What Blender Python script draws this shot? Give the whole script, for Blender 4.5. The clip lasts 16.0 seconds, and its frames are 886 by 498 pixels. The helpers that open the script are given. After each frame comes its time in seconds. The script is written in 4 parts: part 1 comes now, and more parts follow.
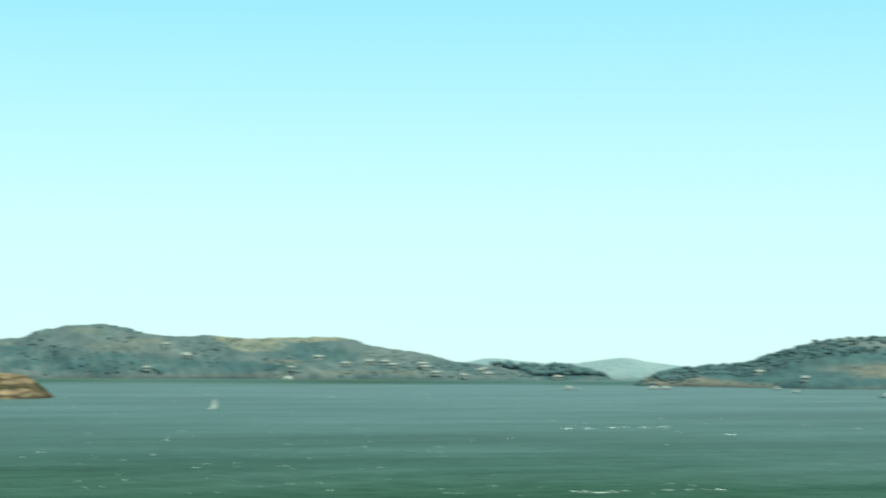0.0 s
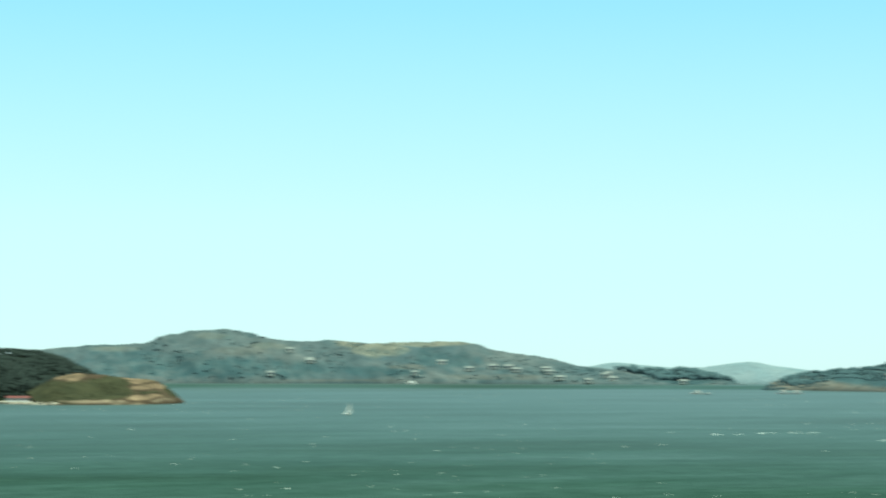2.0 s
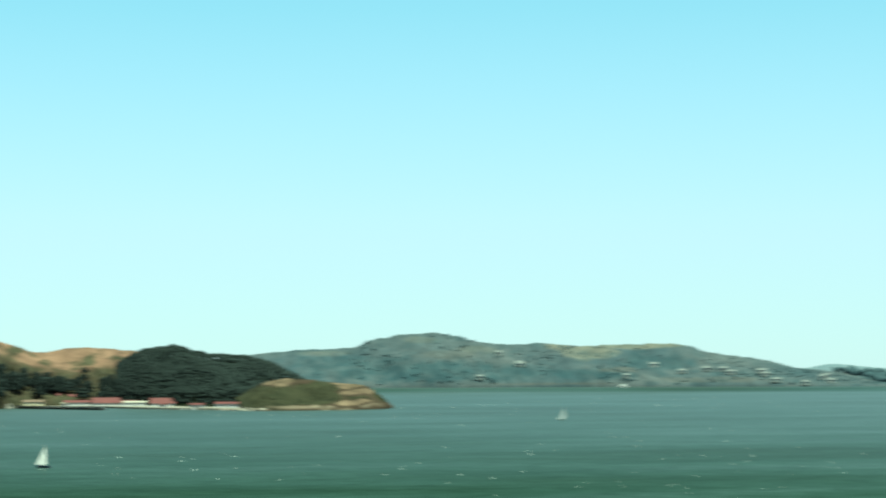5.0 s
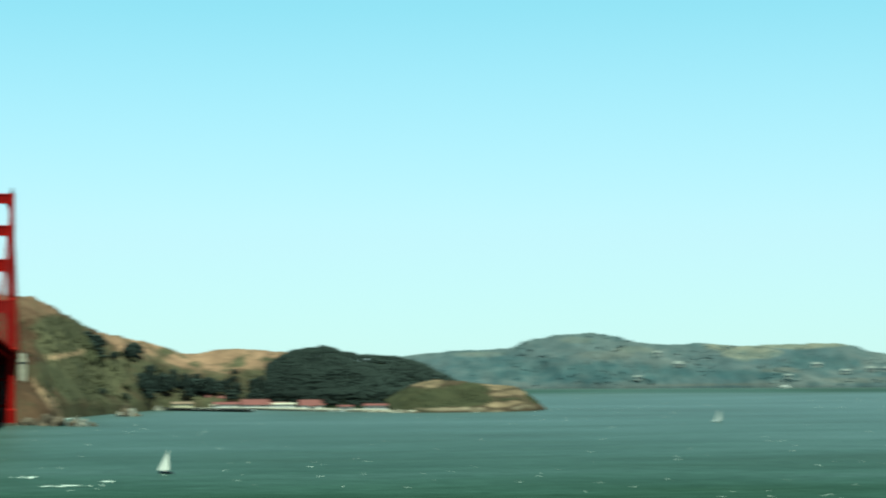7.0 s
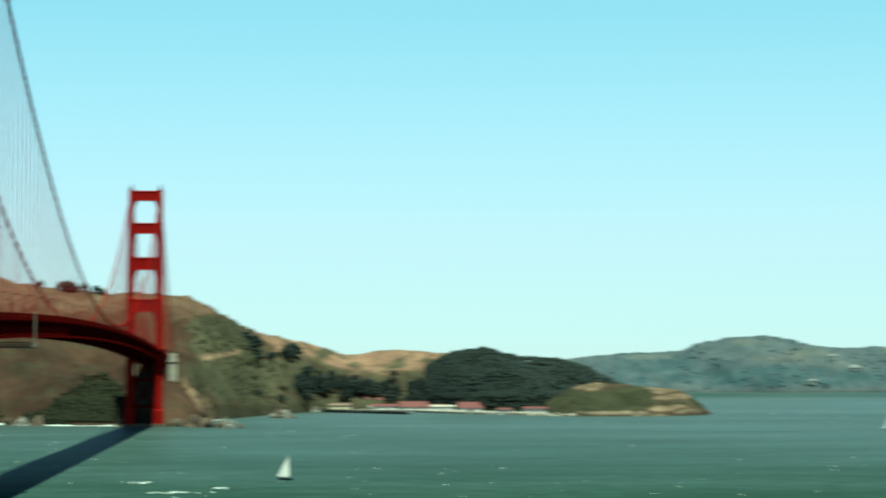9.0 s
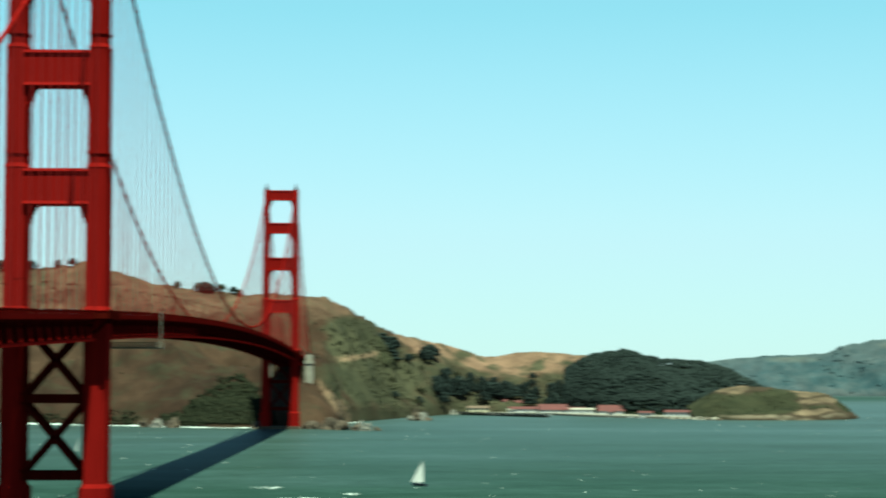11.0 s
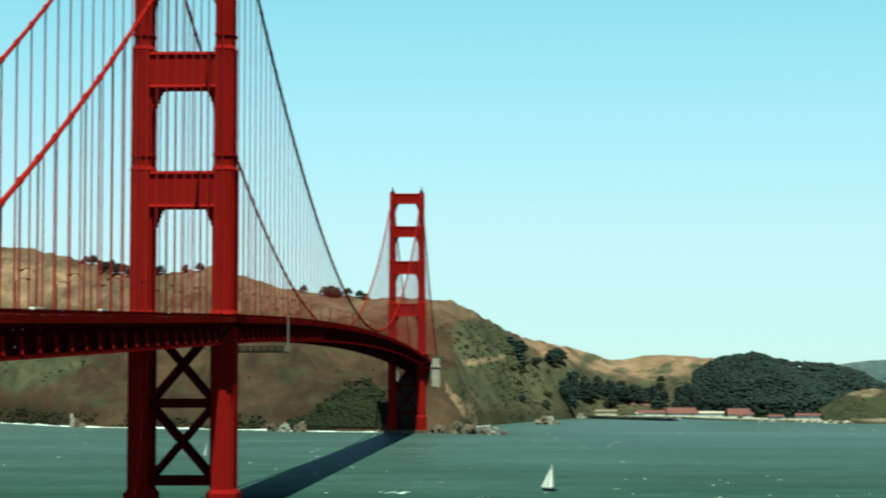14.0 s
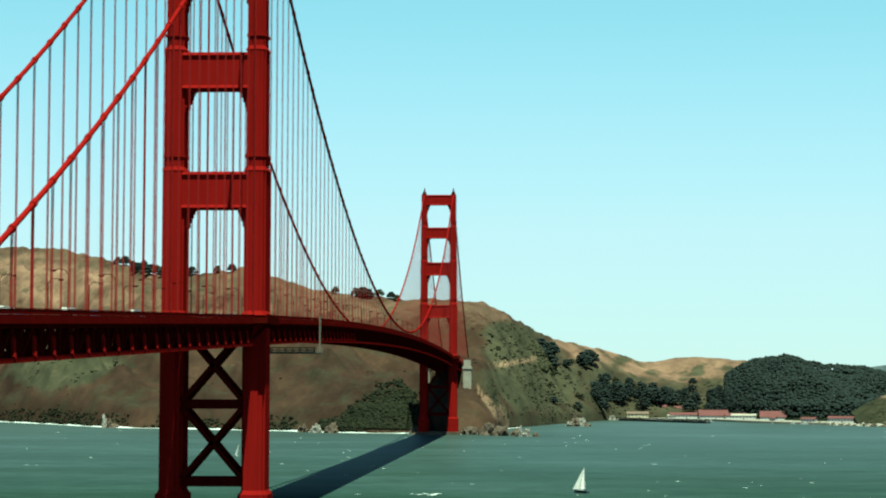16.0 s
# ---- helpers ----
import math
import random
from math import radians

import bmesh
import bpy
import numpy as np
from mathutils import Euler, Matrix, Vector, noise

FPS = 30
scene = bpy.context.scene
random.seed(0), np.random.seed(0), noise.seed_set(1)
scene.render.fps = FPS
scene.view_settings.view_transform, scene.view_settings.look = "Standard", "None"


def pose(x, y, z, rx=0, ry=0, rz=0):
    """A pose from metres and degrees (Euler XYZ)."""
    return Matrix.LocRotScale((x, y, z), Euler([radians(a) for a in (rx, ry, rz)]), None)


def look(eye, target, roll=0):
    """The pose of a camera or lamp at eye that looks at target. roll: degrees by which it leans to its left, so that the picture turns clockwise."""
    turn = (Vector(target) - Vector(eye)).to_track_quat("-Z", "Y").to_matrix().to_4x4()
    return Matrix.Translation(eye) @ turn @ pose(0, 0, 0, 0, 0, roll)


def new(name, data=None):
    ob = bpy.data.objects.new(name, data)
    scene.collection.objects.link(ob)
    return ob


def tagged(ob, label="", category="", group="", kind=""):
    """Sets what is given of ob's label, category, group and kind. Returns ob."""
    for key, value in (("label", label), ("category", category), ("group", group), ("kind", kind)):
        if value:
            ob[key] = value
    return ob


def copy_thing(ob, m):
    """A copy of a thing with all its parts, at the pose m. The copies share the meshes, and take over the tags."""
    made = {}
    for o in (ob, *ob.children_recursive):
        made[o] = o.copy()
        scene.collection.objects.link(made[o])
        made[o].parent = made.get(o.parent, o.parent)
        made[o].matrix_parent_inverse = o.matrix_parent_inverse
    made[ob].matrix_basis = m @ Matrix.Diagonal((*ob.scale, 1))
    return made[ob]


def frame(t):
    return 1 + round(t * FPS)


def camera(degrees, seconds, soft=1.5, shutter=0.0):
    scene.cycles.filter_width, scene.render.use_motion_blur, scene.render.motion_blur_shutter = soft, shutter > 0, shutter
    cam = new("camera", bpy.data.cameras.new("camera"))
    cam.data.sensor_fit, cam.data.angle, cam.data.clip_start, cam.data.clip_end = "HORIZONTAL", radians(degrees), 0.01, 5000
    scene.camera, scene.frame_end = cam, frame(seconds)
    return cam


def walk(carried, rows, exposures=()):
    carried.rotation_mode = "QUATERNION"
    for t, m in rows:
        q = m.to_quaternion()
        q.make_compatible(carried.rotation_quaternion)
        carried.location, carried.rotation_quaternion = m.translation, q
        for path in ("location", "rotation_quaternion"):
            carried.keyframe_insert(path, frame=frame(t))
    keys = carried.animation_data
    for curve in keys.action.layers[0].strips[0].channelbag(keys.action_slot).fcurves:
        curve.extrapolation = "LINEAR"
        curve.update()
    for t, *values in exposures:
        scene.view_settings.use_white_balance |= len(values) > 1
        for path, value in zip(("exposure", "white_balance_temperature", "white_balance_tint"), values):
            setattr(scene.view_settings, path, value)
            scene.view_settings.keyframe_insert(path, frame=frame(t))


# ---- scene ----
cam = camera(23.86, 16.0, soft=2.0, shutter=3.0)
PATH = [  # seconds, x, y, z, yaw to the left, pitch, roll
    (0.0, 52.2, -960.6, 53.6, -22.907, 2.992, 0.285),
    (0.5, 48.7, -952.5, 53.6, -22.168, 3.021, 0.190),
    (1.0, 45.4, -944.4, 53.6, -21.424, 3.047, 0.127),
    (1.5, 42.5, -935.9, 53.6, -20.644, 3.081, 0.192),
    (2.0, 40.6, -926.9, 53.6, -19.827, 3.103, 0.162),
    (2.5, 39.9, -917.1, 53.6, -18.989, 3.134, 0.087),
    (3.0, 40.8, -906.4, 53.6, -18.092, 3.154, 0.039),
    (3.5, 43.5, -894.6, 53.6, -17.155, 3.164, -0.041),
    (6.0, 66.9, -830.8, 53.6, -12.075, 3.221, -0.305),
    (6.5, 73.6, -816.9, 53.6, -10.953, 3.233, -0.339),
    (7.0, 81.7, -802.2, 53.6, -9.774, 3.238, -0.342),
    (7.5, 90.4, -787.1, 53.6, -8.580, 3.264, -0.273),
    (8.0, 99.2, -772.0, 53.6, -7.353, 3.280, -0.190),
    (8.5, 107.1, -757.5, 53.6, -6.096, 3.289, -0.103),
    (9.0, 113.4, -743.6, 53.6, -4.880, 3.307, -0.022),
    (9.5, 116.6, -729.5, 53.6, -3.755, 3.317, 0.110),
    (10.0, 116.6, -717.4, 53.6, -2.775, 3.334, 0.150),
    (12.5, 115.6, -701.5, 53.6, 0.946, 3.417, 0.064),
    (13.0, 115.0, -698.2, 53.6, 1.469, 3.438, 0.030),
    (13.5, 114.9, -696.0, 53.6, 1.942, 3.446, -0.022),
    (14.0, 115.0, -694.6, 53.6, 2.351, 3.458, 0.000),
    (14.5, 115.0, -693.8, 53.6, 2.691, 3.470, 0.055),
    (15.0, 114.9, -693.4, 53.6, 2.933, 3.473, 0.058),
    (15.5, 114.8, -693.2, 53.6, 3.107, 3.487, 0.067),
    (16.0, 114.7, -693.2, 53.6, 3.213, 3.499, 0.161),
]

def turned(x, y, z, yaw, pitch, roll):
    a, b = radians(yaw), radians(pitch)
    way = Vector((-math.sin(a) * math.cos(b), math.cos(a) * math.cos(b), math.sin(b)))
    return look((x, y, z), Vector((x, y, z)) + way, roll)


walk(cam, [(r[0], turned(*r[1:])) for r in PATH], exposures=[(0.0, 1.84, 5550, -30), (6.0, 1.71, 5450, -37), (16.0, 1.67, 5600, -36)])

# ---- light ----
SUN_UP, SUN_EAST = 71.0, 15.0  # the sun stands high in the south, a little to the east
world = bpy.data.worlds.new("sky")
scene.world = world
world.use_nodes = True
wn = world.node_tree.nodes
sky = wn.new("ShaderNodeTexSky")
sky.sky_type, sky.sun_disc = "NISHITA", False
sky.sun_elevation, sky.sun_rotation = radians(SUN_UP), radians(180 - SUN_EAST)
sky.air_density, sky.dust_density, sky.ozone_density = 1.0, 0.0, 4.0
wn["Background"].inputs["Strength"].default_value = 0.0505
links = world.node_tree.links
ways = wn.new("ShaderNodeTexCoord")
height = wn.new("ShaderNodeSeparateXYZ")
links.new(ways.outputs["Generated"], height.inputs[0])
thick = wn.new("ShaderNodeValToRGB")  # sea haze: thick along the horizon, thin overhead
for el, (at, v) in zip([thick.color_ramp.elements[0], thick.color_ramp.elements.new(0.06), thick.color_ramp.elements.new(0.17), thick.color_ramp.elements.new(0.45), thick.color_ramp.elements[-1]],
                       ((0.0, 0.62), (0.06, 0.62), (0.17, 0.30), (0.45, 0.08), (1.0, 0.0))):
    el.position, el.color = at, (v, v, v, 1)
links.new(height.outputs["Z"], thick.inputs[0])
haze_mix = wn.new("ShaderNodeMix")
haze_mix.data_type = "RGBA"
haze_mix.inputs[7].default_value = (5.5, 4.2, 5.7, 1)
links.new(thick.outputs[0], haze_mix.inputs[0])
tint = wn.new("ShaderNodeMix")
tint.data_type, tint.blend_type = "RGBA", "MULTIPLY"
tint.inputs[0].default_value = 1.0
deep = wn.new("ShaderNodeValToRGB")  # pale cyan low down, deeper and darker towards the zenith
for el, (at, col) in zip([deep.color_ramp.elements[0], deep.color_ramp.elements.new(0.07), deep.color_ramp.elements.new(0.2), deep.color_ramp.elements.new(0.5), deep.color_ramp.elements[-1]],
                         ((0.0, (0.60, 0.92, 0.93)), (0.07, (0.84, 1.06, 0.98)), (0.2, (0.76, 1.13, 0.945)), (0.5, (0.46, 0.62, 0.66)), (1.0, (0.28, 0.38, 0.46)))):
    el.position, el.color = at, (*col, 1)
links.new(height.outputs["Z"], deep.inputs[0])
links.new(deep.outputs[0], tint.inputs[7])
links.new(sky.outputs[0], tint.inputs[6])
links.new(tint.outputs[2], haze_mix.inputs[6])
links.new(haze_mix.outputs[2], wn["Background"].inputs["Color"])
lamp = bpy.data.lights.new("sun", "SUN")
lamp.energy, lamp.angle, lamp.color = 5.0, radians(0.5), (1.0, 0.86, 0.72)
sun = new("sun", lamp)
e, a = radians(SUN_UP), radians(SUN_EAST)
sun.matrix_world = look((0, 0, 900), Vector((0, 0, 900)) - Vector((math.sin(a) * math.cos(e), -math.cos(a) * math.cos(e), math.sin(e))))


# ---- materials ----
def material(name, rough=0.7, metal=0.0, spec=0.3):
    m = bpy.data.materials.new(name)
    m.use_nodes = True
    b = m.node_tree.nodes["Principled BSDF"]
    b.inputs["Roughness"].default_value = rough
    b.inputs["Metallic"].default_value = metal
    b.inputs["Specular IOR Level"].default_value = spec
    return m, m.node_tree, b


def place(nt, scale=(1, 1, 1)):
    geo = nt.nodes.new("ShaderNodeNewGeometry")
    mp = nt.nodes.new("ShaderNodeMapping")
    mp.inputs["Scale"].default_value = scale
    nt.links.new(geo.outputs["Position"], mp.inputs["Vector"])
    return mp.outputs[0]


def noise_of(nt, where, scale, detail=4.0, rough=0.55):
    n = nt.nodes.new("ShaderNodeTexNoise")
    n.inputs["Scale"].default_value, n.inputs["Detail"].default_value, n.inputs["Roughness"].default_value = scale, detail, rough
    nt.links.new(where, n.inputs["Vector"])
    return n.outputs["Fac"]


def ramp(nt, fac, stops):
    r = nt.nodes.new("ShaderNodeValToRGB")
    while len(r.color_ramp.elements) < len(stops):
        r.color_ramp.elements.new(0.5)
    for el, (at, col) in zip(r.color_ramp.elements, stops):
        el.position, el.color = at, (*col, 1)
    nt.links.new(fac, r.inputs[0])
    return r.outputs[0]


def mixed(nt, fac, one, two, kind="MIX"):
    x = nt.nodes.new("ShaderNodeMix")
    x.data_type, x.blend_type = "RGBA", kind
    for sock, v in ((x.inputs[0], fac), (x.inputs[6], one), (x.inputs[7], two)):
        if isinstance(v, (int, float)):
            sock.default_value = v
        elif isinstance(v, tuple):
            sock.default_value = (*v, 1)
        else:
            nt.links.new(v, sock)
    return x.outputs[2]


def bumped(nt, b, height, strength, dist):
    n = nt.nodes.new("ShaderNodeBump")
    n.inputs["Strength"].default_value, n.inputs["Distance"].default_value = strength, dist
    nt.links.new(height, n.inputs["Height"])
    nt.links.new(n.outputs[0], b.inputs["Normal"])


def worn(name, col, col2, scale=0.4, rough=0.6, metal=0.0, streak=1.0, spec=0.3):
    """Paint or stone: two scales of change in tone, with streaks that run down when streak is below 1."""
    m, nt, b = material(name, rough, metal, spec)
    fine = noise_of(nt, place(nt, (1, 1, streak)), scale, 6)
    wide = noise_of(nt, place(nt), scale * 0.13, 3)
    c = ramp(nt, fine, [(0.35, col2), (0.62, col)])
    c = mixed(nt, 0.45, c, ramp(nt, wide, [(0.3, col2), (0.7, col)]))
    nt.links.new(c, b.inputs["Base Color"])
    bumped(nt, b, fine, 0.15, 0.2)
    return m


def land_mat(name, grass, dry, soil, green, wide=0.006, shift=0.0):
    """Hillside: dry grass, soil and scrub in patches of several sizes."""
    m, nt, b = material(name, 0.95, 0, 0.02)
    p = place(nt)
    base = ramp(nt, noise_of(nt, p, wide, 5, 0.6), [(0.38 + shift, soil), (0.5 + shift, dry), (0.62 + shift, grass)])
    scrub = noise_of(nt, place(nt, (1, 1, 1.6)), wide * 4.3, 7, 0.68)
    mask = ramp(nt, scrub, [(0.47, (0, 0, 0)), (0.58, (1, 1, 1))])
    c = mixed(nt, mask, base, green)
    fine = noise_of(nt, p, 0.16, 5, 0.7)
    c = mixed(nt, 0.7, c, ramp(nt, fine, [(0.3, (0.45, 0.45, 0.45)), (0.7, (1.15, 1.12, 1.05))]), "MULTIPLY")
    nt.links.new(c, b.inputs["Base Color"])
    bumped(nt, b, fine, 0.6, 3.0)
    return m


def cover_mat(name, base, green, gold, pale, wide=0.006, spots=0.5, bump=0.35):
    """Hillside with four covers, each of two tones: bare base, green scrub, golden grass and pale rock; the mesh says where each grows."""
    m, nt, b = material(name, 0.95, 0, 0.02)
    p = place(nt)
    n1, n2 = noise_of(nt, p, wide, 5, 0.6), noise_of(nt, place(nt, (1, 1, 1.5)), wide * 5, 7, 0.66)
    at = nt.nodes.new("ShaderNodeAttribute")
    at.attribute_name = "cover"
    sep = nt.nodes.new("ShaderNodeSeparateColor")
    nt.links.new(at.outputs["Color"], sep.inputs[0])
    c = ramp(nt, n1, [(0.36, base[0]), (0.62, base[1])])
    for k, tones in ((1, gold), (0, green), (2, pale)):
        edge = nt.nodes.new("ShaderNodeMath")
        edge.operation = "MULTIPLY_ADD"
        nt.links.new(n2, edge.inputs[0])
        edge.inputs[1].default_value = 0.75
        nt.links.new(sep.outputs[k], edge.inputs[2])
        mask = ramp(nt, edge.outputs[0], [(0.53, (0, 0, 0)), (0.80, (1, 1, 1))])
        c = mixed(nt, mask, c, ramp(nt, noise_of(nt, p, wide * 3, 4), [(0.35, tones[0]), (0.65, tones[1])]))
    spot = ramp(nt, n2, [(0.49, (0, 0, 0)), (0.66, (spots, spots, spots))])
    c = mixed(nt, spot, c, green[0])
    streak = noise_of(nt, place(nt, (1, 0.5, 0.35)), 0.05, 6, 0.66)
    c = mixed(nt, 0.7, c, ramp(nt, streak, [(0.3, (0.62, 0.6, 0.58)), (0.7, (1.22, 1.2, 1.16))]), "MULTIPLY")
    fine = noise_of(nt, p, 0.2, 4, 0.65)
    c = mixed(nt, 0.6, c, ramp(nt, fine, [(0.3, (0.7, 0.7, 0.7)), (0.7, (1.12, 1.1, 1.06))]), "MULTIPLY")
    nt.links.new(c, b.inputs["Base Color"])
    bumped(nt, b, streak, bump, 4.0)
    return m


def grow(ob, rule):
    """Store on each vertex how much green, gold and pale cover grows there."""
    lay = ob.data.color_attributes.new("cover", "FLOAT_COLOR", "POINT")
    for v, d in zip(ob.data.vertices, lay.data):
        d.color = (*(0.68 * c for c in rule(v.co.x, v.co.y, v.co.z)), 1)


def oval(p, spots):
    """How far the point lies inside the strongest of some soft oval patches: centre, half sizes, strength."""
    return max(k * smooth01(1.5 - math.hypot((p[0] - x) / rx, (p[1] - z) / rz)) for x, z, rx, rz, k in spots)


def leaf_mat(name, dark, light):
    m, nt, b = material(name, 0.9, 0, 0.0)
    geo = nt.nodes.new("ShaderNodeNewGeometry")
    c = ramp(nt, geo.outputs["Random Per Island"], [(0.0, dark), (1.0, light)])
    c = mixed(nt, 0.5, c, ramp(nt, noise_of(nt, place(nt), 0.35, 3), [(0.3, (0.7, 0.7, 0.7)), (0.7, (1.15, 1.15, 1.15))]), "MULTIPLY")
    nt.links.new(c, b.inputs["Base Color"])
    return m


def water_mat():
    m, nt, b = material("bay_water", 0.42, 0, 0.0)
    wide = noise_of(nt, place(nt, (0.45, 1.0, 1)), 0.0045, 5, 0.6)
    streak = noise_of(nt, place(nt, (0.3, 1.0, 1)), 0.022, 6, 0.66)
    c = ramp(nt, wide, [(0.34, (0.0120, 0.0236, 0.0170)), (0.5, (0.0176, 0.0330, 0.0278)), (0.66, (0.0252, 0.0420, 0.0398))])
    c = mixed(nt, 0.45, c, ramp(nt, streak, [(0.3, (0.5, 0.58, 0.52)), (0.7, (1.5, 1.42, 1.46))]), "MULTIPLY")
    chop = noise_of(nt, place(nt, (0.5, 1, 1)), 0.11, 7, 0.7)
    c = mixed(nt, 0.8, c, ramp(nt, chop, [(0.3, (0.58, 0.62, 0.6)), (0.7, (1.36, 1.32, 1.34))]), "MULTIPLY")
    nt.links.new(c, b.inputs["Base Color"])
    bumped(nt, b, chop, 0.6, 3.0)
    gloss = nt.nodes.new("ShaderNodeBsdfGlossy")
    gloss.inputs["Roughness"].default_value = 0.3
    gloss.inputs["Color"].default_value = (0.76, 0.80, 0.85, 1)
    both = nt.nodes.new("ShaderNodeMixShader")
    grazing = nt.nodes.new("ShaderNodeLayerWeight")
    grazing.inputs[0].default_value = 0.5
    share = nt.nodes.new("ShaderNodeMapRange")
    for k, v in enumerate((0.940, 0.990, 0.0, 0.26)):
        share.inputs[k + 1].default_value = v
    nt.links.new(grazing.outputs["Facing"], share.inputs[0])
    nt.links.new(share.outputs[0], both.inputs[0])
    nt.links.new(b.outputs[0], both.inputs[1])
    nt.links.new(gloss.outputs[0], both.inputs[2])
    nt.links.new(both.outputs[0], nt.nodes["Material Output"].inputs[0])
    return m


RED = worn("red_steel_paint", (0.1499, 0.004536, 0.004698), (0.1053, 0.003402, 0.003483), 0.25, 0.55, 0, 0.15, 0.0)
# darker copy of RED: shade under the deck put into the paint colour
RED_DARK = worn("red_steel_paint_shaded", (0.04212, 0.002916, 0.001944), (0.02592, 0.001944, 0.001296), 0.5, 0.65, 0, 0.3, 0.0)
# deck side red, dimmed halfway so that its colour carries shade
RED_DECK = worn("red_deck_paint_shaded", (0.088, 0.0036, 0.0034), (0.058, 0.0026, 0.0025), 0.35, 0.6, 0, 0.4, 0.0)
ROPE = worn("red_wire_rope", (0.162, 0.00648, 0.006885), (0.1215, 0.005265, 0.005508), 0.6, 0.6, 0, 1.0, 0.1)
ASPHALT = worn("asphalt", (0.0567, 0.0567, 0.0567), (0.03645, 0.03645, 0.03645), 1.5, 0.9)
CONCRETE = worn("pale_concrete", (0.2608, 0.2381, 0.1985), (0.1701, 0.1531, 0.1247), 0.5, 0.9, 0, 0.4)
ROCK = worn("brown_rock", (0.07484, 0.05443, 0.03742), (0.02722, 0.02041, 0.01531), 0.3, 0.95)
GUANO = worn("whitened_rock", (0.2479, 0.2341, 0.2066), (0.03443, 0.02754, 0.02203), 0.35, 0.95)
WHITE = worn("white_paint", (0.4131, 0.4079, 0.3924), (0.3357, 0.3253, 0.3098), 0.8, 0.5)
TAN_ROOF = worn("tan_tile_roof", (0.11, 0.074, 0.052), (0.07, 0.048, 0.035), 0.6, 0.85)
ROOF = worn("red_tile_roof", (0.084, 0.0245, 0.0235), (0.056, 0.018, 0.017), 0.6, 0.85)
WINDOW = worn("dark_window_glass", (0.0243, 0.02835, 0.0324), (0.0162, 0.0162, 0.02025), 1.0, 0.15, 0, 1, 0.5)
TIMBER = worn("tarred_timber", (0.02835, 0.02835, 0.02835), (0.0162, 0.0162, 0.01782), 0.6, 0.85)
SAIL = worn("white_sailcloth", (0.4982, 0.486, 0.4617), (0.4374, 0.4253, 0.401), 0.5, 0.8)
FAR_WALL = worn("pale_plaster", (0.20, 0.21, 0.205), (0.145, 0.155, 0.15), 0.3, 0.9)
SLATE = worn("grey_slate", (0.115, 0.12, 0.118), (0.08, 0.088, 0.088), 0.4, 0.9)
CREAM = worn("cream_plaster", (0.42, 0.37, 0.26), (0.34, 0.30, 0.21), 0.6, 0.8)
DARK_HULL = worn("dark_hull_paint", (0.0405, 0.0486, 0.0648), (0.0243, 0.02835, 0.0405), 1.0, 0.35)
METAL = worn("grey_brown_metal", (0.1377, 0.1174, 0.0891), (0.081, 0.06885, 0.05265), 1.0, 0.6, 0.2)
FOAM = worn("white_foam", (0.5022, 0.5184, 0.5022), (0.2754, 0.3078, 0.2916), 0.3, 0.9)
BARK = worn("grey_brown_bark", (0.0972, 0.0729, 0.0486), (0.0486, 0.03645, 0.0243), 2.0, 0.95)
WATER = water_mat()
HEADLAND = cover_mat("headland_slope", ((0.0185, 0.0117, 0.0087), (0.0395, 0.0245, 0.0166)), ((0.0255, 0.0258, 0.0165), (0.0455, 0.0432, 0.0270)), ((0.089, 0.058, 0.041), (0.150, 0.095, 0.066)), ((0.0891, 0.05994, 0.0405), (0.1539, 0.1053, 0.0729)), 0.006, 0.75)
GROUND = worn("pale_quay_ground", (0.1823, 0.164, 0.1337), (0.1094, 0.1033, 0.08505), 0.12, 0.95)
LAND_POINT = cover_mat("rocky_point_slope", ((0.022, 0.0172, 0.0128), (0.045, 0.033, 0.0235)), ((0.018, 0.0195, 0.012), (0.031, 0.031, 0.0185)), ((0.072, 0.054, 0.038), (0.116, 0.086, 0.060)), ((0.09, 0.072, 0.054), (0.15, 0.122, 0.094)), 0.012, 0.5, 0.3)
LAND_WOOD = land_mat("wooded_floor", (0.01831, 0.02033, 0.01013), (0.01215, 0.01466, 0.0081), (0.0081, 0.01142, 0.00729), (0.0081, 0.01215, 0.00729))
# far slopes: haze is put into the blue-grey base colours
LAND_FAR = cover_mat("far_shore_slope_hazed", ((0.036, 0.0505, 0.0595), (0.058, 0.068, 0.0735)), ((0.0235, 0.040, 0.0485), (0.033, 0.051, 0.0585)), ((0.070, 0.0755, 0.069), (0.105, 0.103, 0.089)), ((0.053, 0.055, 0.053), (0.078, 0.074, 0.068)), 0.006, 0.7, 0.2)
# farthest hills: paler still, nearly all of the colour is painted haze
LAND_HAZE = land_mat("farthest_hills_hazed", (0.112, 0.138, 0.158), (0.105, 0.134, 0.154), (0.098, 0.128, 0.150), (0.098, 0.128, 0.150), 0.004)
LEAF_DARK = leaf_mat("dark_conifer_leaves", (0.0145, 0.0185, 0.0170), (0.0190, 0.0240, 0.0220))
LEAF = leaf_mat("scrub_leaves", (0.0255, 0.0265, 0.0158), (0.0410, 0.0398, 0.0236))
LEAF_SHORE = leaf_mat("shore_bush_leaves", (0.00972, 0.01134, 0.00729), (0.01701, 0.01782, 0.01094))
# leaf colour paled and blued to carry the haze over the bay
LEAF_FAR = leaf_mat("far_shore_trees_hazed", (0.0310, 0.0485, 0.0565), (0.0410, 0.0595, 0.0665))


